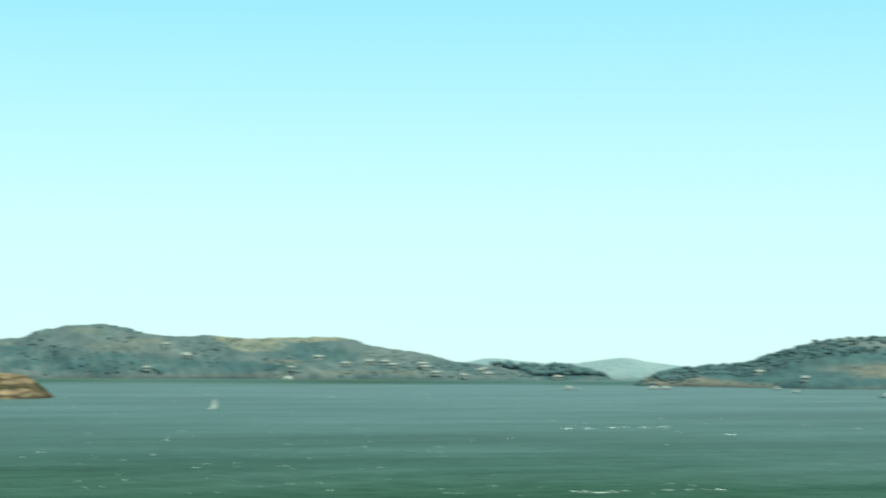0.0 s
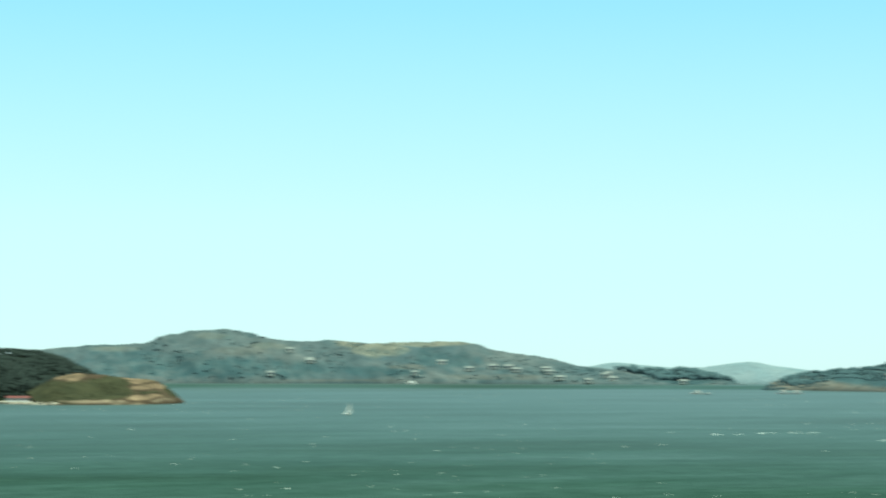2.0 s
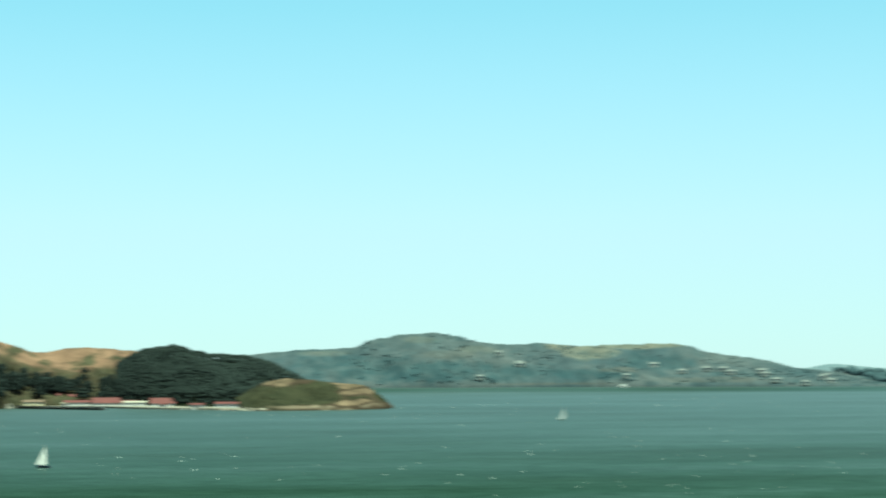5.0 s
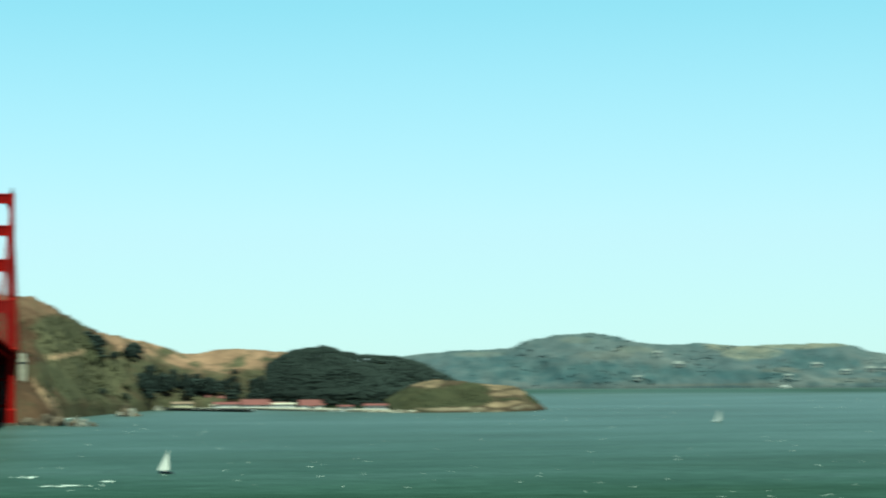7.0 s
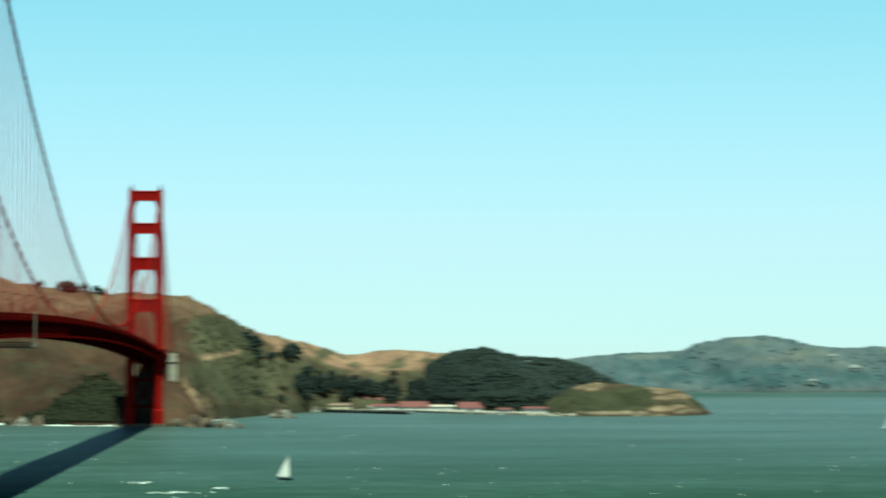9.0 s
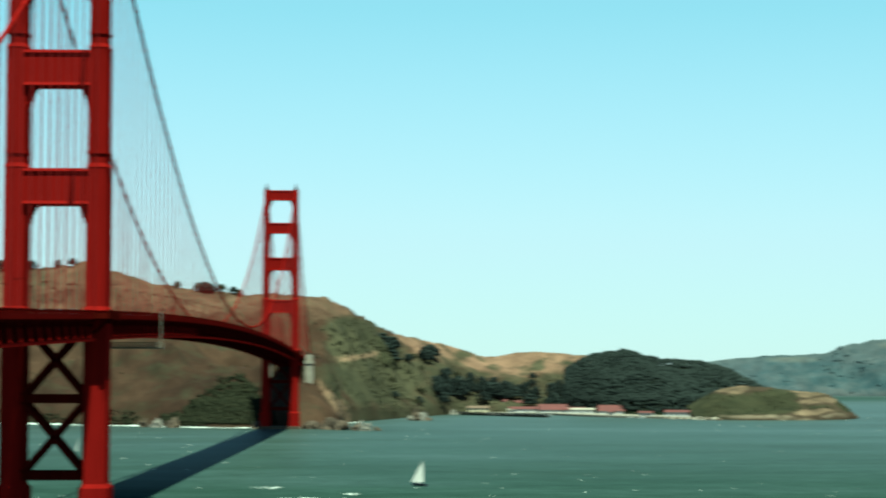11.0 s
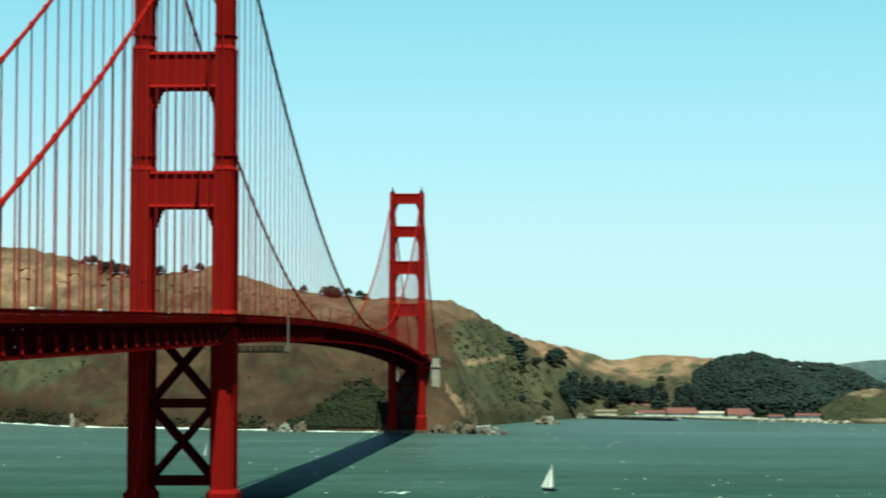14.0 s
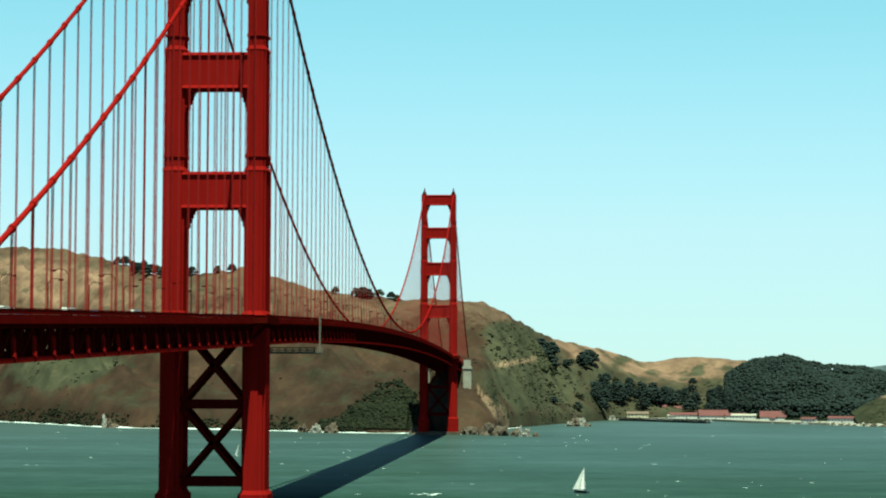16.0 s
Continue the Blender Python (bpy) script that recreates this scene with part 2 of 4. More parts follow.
# ---- mesh tools ----
def box(bm, x0, x1, y0, y1, z0, z1):
    v = [bm.verts.new((x, y, z)) for x in (x0, x1) for y in (y0, y1) for z in (z0, z1)]
    for f in ((0, 1, 3, 2), (4, 6, 7, 5), (0, 4, 5, 1), (2, 3, 7, 6), (0, 2, 6, 4), (1, 5, 7, 3)):
        bm.faces.new([v[i] for i in f])
    return v


def beam(bm, p, q, w, h, up=(0, 0, 1)):
    """A straight bar of w x h from p to q."""
    p, q = Vector(p), Vector(q)
    d = (q - p).normalized()
    s = d.cross(Vector(up))
    s = s.normalized() if s.length > 1e-4 else Vector((1, 0, 0))
    n = s.cross(d)
    ring = [[bm.verts.new(c + s * (i * w / 2) + n * (j * h / 2)) for i, j in ((-1, -1), (1, -1), (1, 1), (-1, 1))] for c in (p, q)]
    for k in range(4):
        bm.faces.new((ring[0][k], ring[0][(k + 1) % 4], ring[1][(k + 1) % 4], ring[1][k]))
    bm.faces.new(ring[0][::-1])
    bm.faces.new(ring[1])


def tube(bm, pts, r, sides=8):
    rings = []
    for i, p in enumerate(pts):
        d = (Vector(pts[min(i + 1, len(pts) - 1)]) - Vector(pts[max(i - 1, 0)])).normalized()
        s = d.cross(Vector((0, 0, 1)))
        s = s.normalized() if s.length > 1e-4 else Vector((1, 0, 0))
        n = s.cross(d)
        rr = r[i] if isinstance(r, (list, tuple)) else r
        rings.append([bm.verts.new(Vector(p) + (s * math.cos(6.2832 * k / sides) + n * math.sin(6.2832 * k / sides)) * rr) for k in range(sides)])
    for a, b in zip(rings, rings[1:]):
        for k in range(sides):
            bm.faces.new((a[k], a[(k + 1) % sides], b[(k + 1) % sides], b[k]))
    bm.faces.new(rings[0][::-1])
    bm.faces.new(rings[-1])


def mesh_of(name, bm, mat, smooth=False):
    bmesh.ops.recalc_face_normals(bm, faces=bm.faces[:])
    me = bpy.data.meshes.new(name)
    bm.to_mesh(me)
    bm.free()
    for m in mat if isinstance(mat, (list, tuple)) else [mat]:
        me.materials.append(m)
    if smooth:
        me.polygons.foreach_set("use_smooth", [True] * len(me.polygons))
    return me


def part(name, bm, mat, parent, label="", smooth=False):
    ob = new(name, mesh_of(name, bm, mat, smooth) if isinstance(bm, bmesh.types.BMesh) else bm)
    ob.parent = parent
    return tagged(ob, label)


def thing(name, label, category, at=(0, 0, 0), group="", kind=""):
    ob = new(name)
    ob.location = at
    return tagged(ob, label, category, group, kind)


def fbm(x, y, s, octaves=5):
    return noise.fractal(Vector((x * s, y * s, 3.7)), 0.9, 2.1, octaves)


def smooth01(v):
    v = min(1.0, max(0.0, v))
    return v * v * (3 - 2 * v)


# ---- water ----
HUB = Vector((57, -968))


def sea(x, y):
    """The far bay lies a little higher, as its shore is drawn nearer than it is."""
    return 7.0 * smooth01(((Vector((x, y)) - HUB).length - 4290) / 360)


bm = bmesh.new()
radii = [60, 250, 500, 800, 1100, 1400, 1700, 2000, 2300, 2600, 2900, 3200, 3500, 3800, 4100, 4290] + [4290 + 36 * k for k in range(1, 11)] + [5200, 7000, 12000, 25000]
old, n = None, 160
mid = bm.verts.new((HUB.x, HUB.y, 0))
for r in radii:
    ring = [bm.verts.new((HUB.x + r * math.cos(6.28319 * k / n), HUB.y + r * math.sin(6.28319 * k / n), 7.0 * smooth01((r - 4290) / 360))) for k in range(n)]
    for k in range(n):
        bm.faces.new((old[k], ring[k], ring[(k + 1) % n], old[(k + 1) % n]) if old else (mid, ring[k], ring[(k + 1) % n]))
    old = ring
tagged(new("water", mesh_of("water", bm, WATER, True)), "green choppy bay water with wind streaks and whitecaps", "water", kind="structure")


# ---- land ----
def spline(pts, u):
    n = len(pts) - 1
    i = min(int(u * n), n - 1)
    f = u * n - i
    p = [Vector(pts[min(max(j, 0), n)]) for j in (i - 1, i, i + 1, i + 2)]
    return 0.5 * ((2 * p[1]) + (p[2] - p[0]) * f + (2 * p[0] - 5 * p[1] + 4 * p[2] - p[3]) * f * f + (3 * p[1] - p[0] - 3 * p[2] + p[3]) * f ** 3)


class Land:
    """A hillside from a shore line up to a ridge line and down behind it, with gullies and folds."""

    def __init__(self, shore, ridge, base=0.0, cliff=0.1, bend=1.1, rough=0.12, fold=0.01, jag=0.02, gully=0.0, back=500.0):
        self.back = back
        self.shore, self.ridge = [(*p, base) for p in shore], ridge
        self.base, self.cliff, self.bend, self.rough, self.fold, self.jag, self.gully = base, cliff, bend, rough, fold, jag, gully

    def at(self, u, v):
        s, r = spline(self.shore, u), spline(self.ridge, u)
        wob = fbm(s.x + r.x, v * 130, 0.011, 3) * 0.05
        if v <= 1:
            p = s.lerp(r, v)
            rise = self.cliff * smooth01(v / 0.05) + (1 - self.cliff) * max(0.0, v + wob * v * (1 - v) * 4) ** self.bend
            h = r.z - self.base
            z = self.base + h * rise
            mid = 4 * v * (1 - v)
            z += h * self.rough * fbm(p.x, p.y, self.fold) * mid
            z += h * self.gully * fbm(p.x + 0.6 * p.y, v * 60, 0.022, 4) * mid
            z += h * self.jag * fbm(p.x, p.y, 0.05, 4) * smooth01(v * 6)
            z = max(z, self.base + 0.3) if v > 0.02 else z
        else:
            d = Vector((r.x - HUB.x, r.y - HUB.y, 0))
            p = r + d.normalized() * (v - 1) * self.back
            z = r.z * (1 - smooth01((v - 1) * 1.6)) - 6 * (v - 1)
            z += (r.z - self.base) * self.jag * fbm(p.x, p.y, 0.05, 4) * max(0.0, 1 - (v - 1) * 3)
        return Vector((p.x, p.y, z))

    def build(self, name, mat, label, nu, nv, category="hill"):
        bm = bmesh.new()
        vs = [-0.02] + [k / nv for k in range(nv + 1)] + [1.04, 1.1, 1.2, 1.35, 1.6]
        grid = []
        for i in range(nu + 1):
            col = []
            for v in vs:
                p = self.at(i / nu, max(v, 0))
                if v <= 0:
                    p.z = self.base - (9 if v < 0 else 0.5)
                col.append(bm.verts.new(p))
            grid.append(col)
        for a, b in zip(grid, grid[1:]):
            for k in range(len(vs) - 1):
                bm.faces.new((a[k], b[k], b[k + 1], a[k + 1]))
        return tagged(new(name, mesh_of(name, bm, mat, True)), label, category, kind="structure")


main = Land(
    [(-640, 1880), (-541, 1740), (-442, 1610), (-360, 1495), (-266, 1440), (-172, 1386), (-84, 1320), (-19, 1300), (22, 1284), (52, 1330), (55, 1480), (88, 1640), (118, 1760), (152, 1880), (192, 1990), (300, 2020), (395, 2030), (480, 2040)],
    [(-800, 2290, 243), (-696, 2299, 240), (-610, 2284, 237), (-533, 2236, 220), (-440, 2100, 193), (-350, 2017, 188), (-285, 1976, 192), (-208, 1947, 167), (-119, 1916, 154), (-32, 1882, 149), (22, 1868, 143), (62, 1960, 125), (92, 2080, 110), (140, 2180, 98), (192, 2256, 89), (236, 2304, 76), (300, 2300, 84), (400, 2297, 75)],
    cliff=0.07, bend=1.0, rough=0.16, fold=0.007, jag=0.025, gully=0.10)
hill = main.build("headland_hill", HEADLAND, "steep brown coastal headland running into green and golden hills", 260, 64)
GREENS = [(240, 60, 12, 6, 0.6), (312, 66, 11, 8, 0.7), (352, 70, 11, 6, 0.6), (265, 46, 30, 6, 0.55), (202, 80, 16, 7, 0.6), (228, 74, 10, 8, 0.5), (292, 58, 14, 8, 0.45), (190, 66, 14, 14, 0.5), (112, 92, 14, 10, 0.5), (58, 104, 34, 20, 0.8), (70, 86, 36, 24, 0.9), (95, 44, 52, 30, 0.9), (60, 52, 26, 20, 0.7), (150, 60, 40, 22, 0.55), (205, 40, 45, 22, 0.5), (335, 52, 26, 12, 0.4), (-470, 62, 78, 26, 0.85), (-560, 86, 80, 18, 0.45), (-380, 168, 90, 12, 0.35), (-640, 232, 50, 8, 0.35)]
GOLDS = [(132, 102, 26, 12, 0.85), (165, 82, 34, 18, 0.8), (255, 66, 62, 22, 0.85), (330, 72, 55, 20, 0.9), (390, 60, 40, 18, 0.8), (40, 126, 20, 8, 0.5), (-560, 178, 90, 34, 0.7), (-650, 205, 80, 22, 0.85), (-460, 152, 40, 16, 0.6)]


def headland_cover(x, y, z):
    """Brown seaward face, green scrub round the corner, golden grass above the cove, one pale slide beside the tower."""
    n = fbm(x, y, 0.014, 4)
    q = (x + 14 * n, z + 7 * n)
    slide = smooth01(1.4 - abs(x - (66 - 0.78 * z) + 3 * n) / (2.5 + 0.13 * max(0.0, 44 - z))) * smooth01((50 - z) / 10) * (y < 1520)
    corner = 0.55 * smooth01((x + 22 * n - 34) / 26) * (z < 100)
    gold = max(oval(q, GOLDS), 0.42 * smooth01((z - 85) / 50) * (x < 40))
    return max(oval(q, GREENS), corner * max(0.0, 1 - gold) if y > 1460 else 0.0), gold, max(slide, 0.75 * oval(q, [(62, 73, 20, 3.2, 1.0), (90, 71, 16, 2.2, 0.8)]))


grow(hill, headland_cover)
woodhill = Land(
    [(325, 2040), (392, 1890), (455, 1815), (510, 1790), (570, 1790), (640, 1900)],
    [(330, 2072, 50), (366, 2070, 64), (405, 2067, 70), (450, 2062, 64), (522, 2052, 56), (600, 2040, 20)],
    cliff=0.04, bend=1.0, rough=0.1)
woodhill.build("wooded_hill", LAND_WOOD, "low hill under a dense dark wood", 50, 24)
point = Land(
    [(452, 1722), (478, 1690), (510, 1674), (570, 1680), (630, 1725), (655, 1776)],
    [(455, 1800, 14), (499, 1802, 35), (540, 1797, 37), (586, 1788, 32), (622, 1781, 27), (657, 1782, 2)],
    cliff=0.16, bend=0.9, rough=0.25, fold=0.02, jag=0.05, back=110)
cape = point.build("rocky_point", LAND_POINT, "low rocky point with golden grass and green scrub", 110, 34)


def point_cover(x, y, z):
    """Scrub on the landward half and at the tip, tan ledges of bare grass between, pale beach stones low down."""
    n = fbm(x, y, 0.03, 4)
    q = (x + 10 * n, z + 3 * n)
    return (oval(q, [(475, 14, 34, 14, 1.0), (525, 17, 48, 12, 1.0), (562, 29, 22, 7, 0.9), (640, 18, 12, 9, 1.0), (600, 14, 20, 3, 0.5)]),
            oval(q, [(505, 35, 18, 5, 1.0), (592, 30, 36, 3.5, 1.0), (604, 21, 30, 2.5, 1.0), (588, 9, 26, 2.5, 0.8)]),
            oval(q, [(545, 2.5, 70, 2.5, 0.9), (620, 5, 20, 2, 0.5)]))


grow(cape, point_cover)
FARB = 7.0
farshore = Land(
    [(700, 3640), (979, 3590), (1298, 3513), (1511, 3449), (1650, 3400), (1884, 3308), (2110, 3204), (2230, 3160)],
    [(640, 3800, 60), (859, 3775, 88), (1007, 3750, 96), (1055, 3740, 113), (1165, 3712, 127), (1226, 3697, 123), (1310, 3665, 103), (1422, 3644, 104), (1483, 3625, 97), (1557, 3602, 99), (1702, 3551, 101), (1775, 3524, 82), (1883, 3481, 65), (1942, 3456, 48), (2049, 3409, 37), (2165, 3355, 36), (2215, 3330, 12)],
    FARB, cliff=0.05, bend=0.9, rough=0.2, fold=0.008, jag=0.03)
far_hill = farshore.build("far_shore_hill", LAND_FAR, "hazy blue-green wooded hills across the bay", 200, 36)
grow(far_hill, lambda x, y, z: (oval((x + 60 * fbm(x, y, 0.006, 4), z), [(1150, 40, 260, 26, 0.6), (1480, 34, 120, 14, 0.6), (1640, 60, 90, 22, 0.55), (1000, 60, 120, 22, 0.5), (2120, 26, 90, 18, 1.0), (1850, 30, 90, 16, 0.35)]),
                                oval((x + 30 * fbm(x, y, 0.01, 4), z), [(1490, 92, 60, 26, 0.95), (1600, 99, 90, 10, 0.8), (1150, 112, 50, 10, 0.4), (1260, 90, 60, 10, 0.4), (930, 82, 70, 8, 0.4)]),
                                oval((x + 40 * fbm(x, y, 0.01, 4), z), [(1420, 14, 140, 5, 0.5), (1740, 22, 130, 8, 0.45), (1560, 44, 60, 7, 0.5), (1200, 78, 80, 12, 0.4)])))
island = Land(
    [(2085, 2838), (2130, 2800), (2170, 2690), (2206, 2534), (2239, 2389), (2335, 2313), (2480, 2200)],
    [(2087, 2842, 2), (2123, 2861, 17), (2230, 2888, 37), (2370, 2892, 47), (2440, 2850, 72), (2530, 2792, 99), (2700, 2690, 104)],
    cliff=0.12, bend=0.9, rough=0.2, fold=0.01, jag=0.03)
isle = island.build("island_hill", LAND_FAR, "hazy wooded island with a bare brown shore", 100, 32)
grow(isle, lambda x, y, z: (oval((x + 40 * fbm(x, y, 0.01, 4), z), [(2270, 26, 90, 26, 1.0), (2420, 60, 130, 26, 0.9)]), oval((x, z), [(2540, 40, 110, 20, 0.3)]),
                            oval((x + 30 * fbm(x, y, 0.01, 4), z), [(2150, 16, 60, 22, 0.9), (2300, 5, 60, 6, 0.5), (2480, 28, 150, 22, 0.8)])))
haze = Land([(1900, 3560), (2100, 3460), (2300, 3360), (2560, 3230)],
            [(1969, 3586, 36), (2030, 3560, 47), (2078, 3539, 55), (2151, 3506, 48), (2234, 3465, 43), (2293, 3436, 50), (2357, 3403, 58), (2409, 3375, 48), (2467, 3343, 40), (2540, 3300, 28)], FARB, cliff=0.1)
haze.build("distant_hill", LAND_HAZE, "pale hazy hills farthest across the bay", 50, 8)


# ---- bridge ----
SPAN, SIDE, HALF = 1280.2, 343.0, 13.7


def deck_z(y):
    """Top of the roadway rail along the bridge."""
    if 0 <= y <= SPAN:
        return 74.2 + 8.2 * (1 - ((y - SPAN / 2) / (SPAN / 2)) ** 2)
    return 74.2 + 0.0256 * (y if y < 0 else SPAN - y)


def cable_z(y):
    if 0 <= y <= SPAN:
        low = 690.0
        return 83.5 + 143.0 * ((y - low) / (low if y < low else SPAN - low)) ** 2
    d = -y if y < 0 else y - SPAN
    return 226.5 - 0.56 * d + 0.0003 * d * d


# leg sections: foot, head, half width across, half depth along the bridge
SECTIONS = [(-12, 15, 4.9, 8.2), (15, 74, 3.9, 6.6), (74, 122, 3.6, 6.2), (122, 162.5, 3.25, 5.6), (162.5, 195, 2.9, 5.0), (195, 226, 2.55, 4.4)]
STRUTS = [(109.5, 121.5, 6), (149.5, 161.5, 5.4), (184.5, 194.5, 4.8), (216, 225.5, 4.2)]


def prism(bm, outline, z0, z1, head=None):
    """A solid on an outline, drawn in to another outline at its head where one is given."""
    low, top = ([bm.verts.new((x, y, z)) for x, y in o] for o, z in ((outline, z0), (head or outline, z1)))
    bm.faces.new(low[::-1]), bm.faces.new(top)
    for k in range(len(outline)):
        bm.faces.new((low[k], low[(k + 1) % len(outline)], top[(k + 1) % len(outline)], top[k]))


def stepped(w, d):
    """Outline of a cellular leg: a core with shallow set-back corners and a proud flute on its two broad faces."""
    q = [(w, d * 0.8), (w * 0.8, d * 0.8), (w * 0.8, d), (w * 0.42, d), (w * 0.42, d + 0.45)]
    right = q + [(-x, y) for x, y in q[::-1]]
    return right + [(-x, -y) for x, y in right]


def stage_mesh(k):
    """One stage of a stepped cellular leg, with the meshes of its collar and of the ledge at its foot."""
    z0, z1, w, d = SECTIONS[k]
    bm = bmesh.new()
    prism(bm, stepped(w, d), z0, z1)
    out = [("leg_stage", mesh_of("leg_stage", bm, RED))]
    rings = [("collar", 0.4, z0 + 4.4, z0 + 5.4)] if 90 < z0 < 200 else []
    rings += [("ledge", 0.75, z0 - 0.15, z0 + 1.3)] if z0 > 10 else []
    for name, o, a, b in rings:
        bm = bmesh.new()
        prism(bm, stepped(w + o, d + o), a, b, stepped(w + o, d + o) if name == "collar" else stepped(w + 0.02, d + 0.02))
        out.append((name, mesh_of(name, bm, RED)))
    return out


def strut(t, z0, z1, d, inner):
    """A portal strut: a panel between two ledges, with stepped haunches under its ends."""
    bm = bmesh.new()
    box(bm, -inner, inner, -d * 0.94, d * 0.94, z0 + 1.0, z1 - 1.0)
    st = part("strut", bm, RED, t)
    for a, b in ((z0, z0 + 1.0), (z1 - 1.0, z1)):
        bm = bmesh.new()
        prism(bm, [(-inner, -d - 0.2), (inner, -d - 0.2), (inner, d + 0.2), (-inner, d + 0.2)], a, b, [(-inner, 0.3 - d), (inner, 0.3 - d), (inner, d - 0.3), (-inner, d - 0.3)])
        part("ledge", bm, RED, st)
    for s in (-1, 1):
        prof = [(s * inner, z0)]
        for k in range(7):
            x = s * (inner - 3.6 + k * 0.55)
            prof += [(x, z0 - 0.6 * k ** 1.45), (x, z0 - 0.6 * (k + 1) ** 1.45)]
        prof.append((s * inner, prof[-1][1]))
        bm = bmesh.new()
        f, g = ([bm.verts.new((x, y, z)) for x, z in prof] for y in (-d * 0.7, d * 0.7))
        bm.faces.new(f), bm.faces.new(g)
        for k in range(len(prof)):
            bm.faces.new((f[k], f[(k + 1) % len(prof)], g[(k + 1) % len(prof)], g[k]))
        part("haunch", bm, RED, st)


def tower(y):
    t = thing("bridge_tower", "red steel suspension bridge tower with stepped legs and portal struts", "bridge tower", (0, y, 0), "bridge towers")
    stages = [stage_mesh(k) for k in range(len(SECTIONS))]
    for s in (-1, 1):
        leg = part("leg", stages[0][0][1], None, t)
        leg.location.x = s * HALF
        for stage in stages[1:]:
            for name, me in stage:
                part(name, me, None, leg)
        bm = bmesh.new()
        box(bm, -1.5, 1.5, -4.6, 4.6, 226, 228)
        tube(bm, [(0, 0, 228), (0, 0, 230.5), (0, 0, 232.5)], [0.9, 0.6, 0.1], 8)
        part("cable_saddle", bm, RED_DARK, t, "dark red saddle housing with a beacon").location.x = s * HALF
    for (z0, z1, d), (_, _, w, _) in zip(STRUTS, SECTIONS[2:]):
        strut(t, z0, z1, d, HALF - w * 0.8)
    inner = HALF - 3.6
    # bracing below the deck takes the red that has shade in its colour
    for z0, z1 in ((44.5, 70), (19, 44.5)):
        bm = bmesh.new()
        for dy in (-4.6, 4.6):
            beam(bm, (-inner, dy, z0), (inner, dy, z0), 1.6, 3.0)
        box(bm, -inner, inner, -4.4, 4.4, z0 - 1.2, z0 + 1.2)
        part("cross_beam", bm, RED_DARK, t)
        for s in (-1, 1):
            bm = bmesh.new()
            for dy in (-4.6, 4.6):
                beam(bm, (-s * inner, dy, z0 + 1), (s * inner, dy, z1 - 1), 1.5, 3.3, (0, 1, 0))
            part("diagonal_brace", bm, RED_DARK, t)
    bm = bmesh.new()
    box(bm, -21, 21, -12, 12, -9, 1.2)
    box(bm, -20, 20, -11, 11, 1.2, 2.6)
    part("pier", bm, ROCK, t, "dark wet concrete pier in the water")
    z = 74.2
    for s in (-1, 1):
        bm = bmesh.new()
        reach = 14.4 if s == 1 else 20.4  # ocean side walkway is lengthened to throw shade on its leg
        box(bm, min(s * 12.9, s * 19.4), max(s * 12.9, s * 19.4), -reach, reach, z - 3.2, z - 1.3)
        box(bm, min(s * 18.9, s * 19.3), max(s * 18.9, s * 19.3), 0.2 - reach, reach - 0.2, z - 1.3, z - 0.2)
        for k in range(6):
            dy = (reach - 2) * (0.4 * k - 1)
            beam(bm, (s * 14, dy, z - 8), (s * 19, dy, z - 3.2), 0.5, 0.7, (0, 1, 0))
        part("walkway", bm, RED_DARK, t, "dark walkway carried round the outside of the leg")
    return t


for y in (0, SPAN):
    tower(y)

# main cables with their ropes
for s in (-1, 1):
    c = thing("main_cable", "red main suspension cable with hanging wire ropes", "bridge cable", group="main cables")
    ys = [-SIDE + 7.0 * k for k in range(50)] + [SPAN * k / 110 for k in range(111)] + [SPAN + 7.0 * k for k in range(1, 50)]
    bm = bmesh.new()
    tube(bm, [(s * HALF, y, cable_z(y)) for y in ys], 0.58, 10)
    part("cable", bm, RED, c, smooth=True)
    bm = bmesh.new()
    tube(bm, [(0, 0, -0.9), (0, 0, 0.9)], 0.78, 8)
    band = mesh_of("cable_band", bm, RED)
    stations = [-7.62 - 15.24 * k for k in range(22)] + [15.24 * k for k in range(1, 84)] + [SPAN + 7.62 + 15.24 * k for k in range(22)]
    for y in stations:
        top, foot = cable_z(y), deck_z(y) - 1.2
        if top - foot < 1.5:
            continue
        bm = bmesh.new()
        for dy in (-0.2, 0.2):
            for dx in (-0.16, 0.16):
                tube(bm, [(s * HALF + dx, y + dy, foot), (s * HALF + dx, y + dy, top)], 0.075, 5)
        part("suspender", bm, ROPE, c)
        b = part("cable_band", band, None, c)
        slope = (cable_z(y + 1) - cable_z(y - 1)) / 2
        b.location = (s * HALF, y, top)
        b.rotation_euler = (math.atan2(slope, 1) - math.pi / 2, 0, 0)

# deck with its trusses
deck = thing("bridge_deck", "red steel truss bridge deck with roadway and railings", "bridge deck")
PANEL = 7.62
y_start, y_end = -SIDE - 120, SPAN + SIDE
cuts = [y_start + PANEL * k for k in range(int((y_end - y_start) / PANEL) + 1)]


def ribbon(bm, x0, x1, top, low):
    """A bar that follows the deck's rise, top and low metres under the rail."""
    old = None
    for y in cuts[::3] + [cuts[-1]]:
        z = deck_z(y)
        q = [bm.verts.new(p) for p in ((x0, y, z - low), (x1, y, z - low), (x1, y, z - top), (x0, y, z - top))]
        if old:
            for k in range(4):
                bm.faces.new((old[k], old[(k + 1) % 4], q[(k + 1) % 4], q[k]))
        else:
            bm.faces.new(q)
        old = q
    bm.faces.new(old)


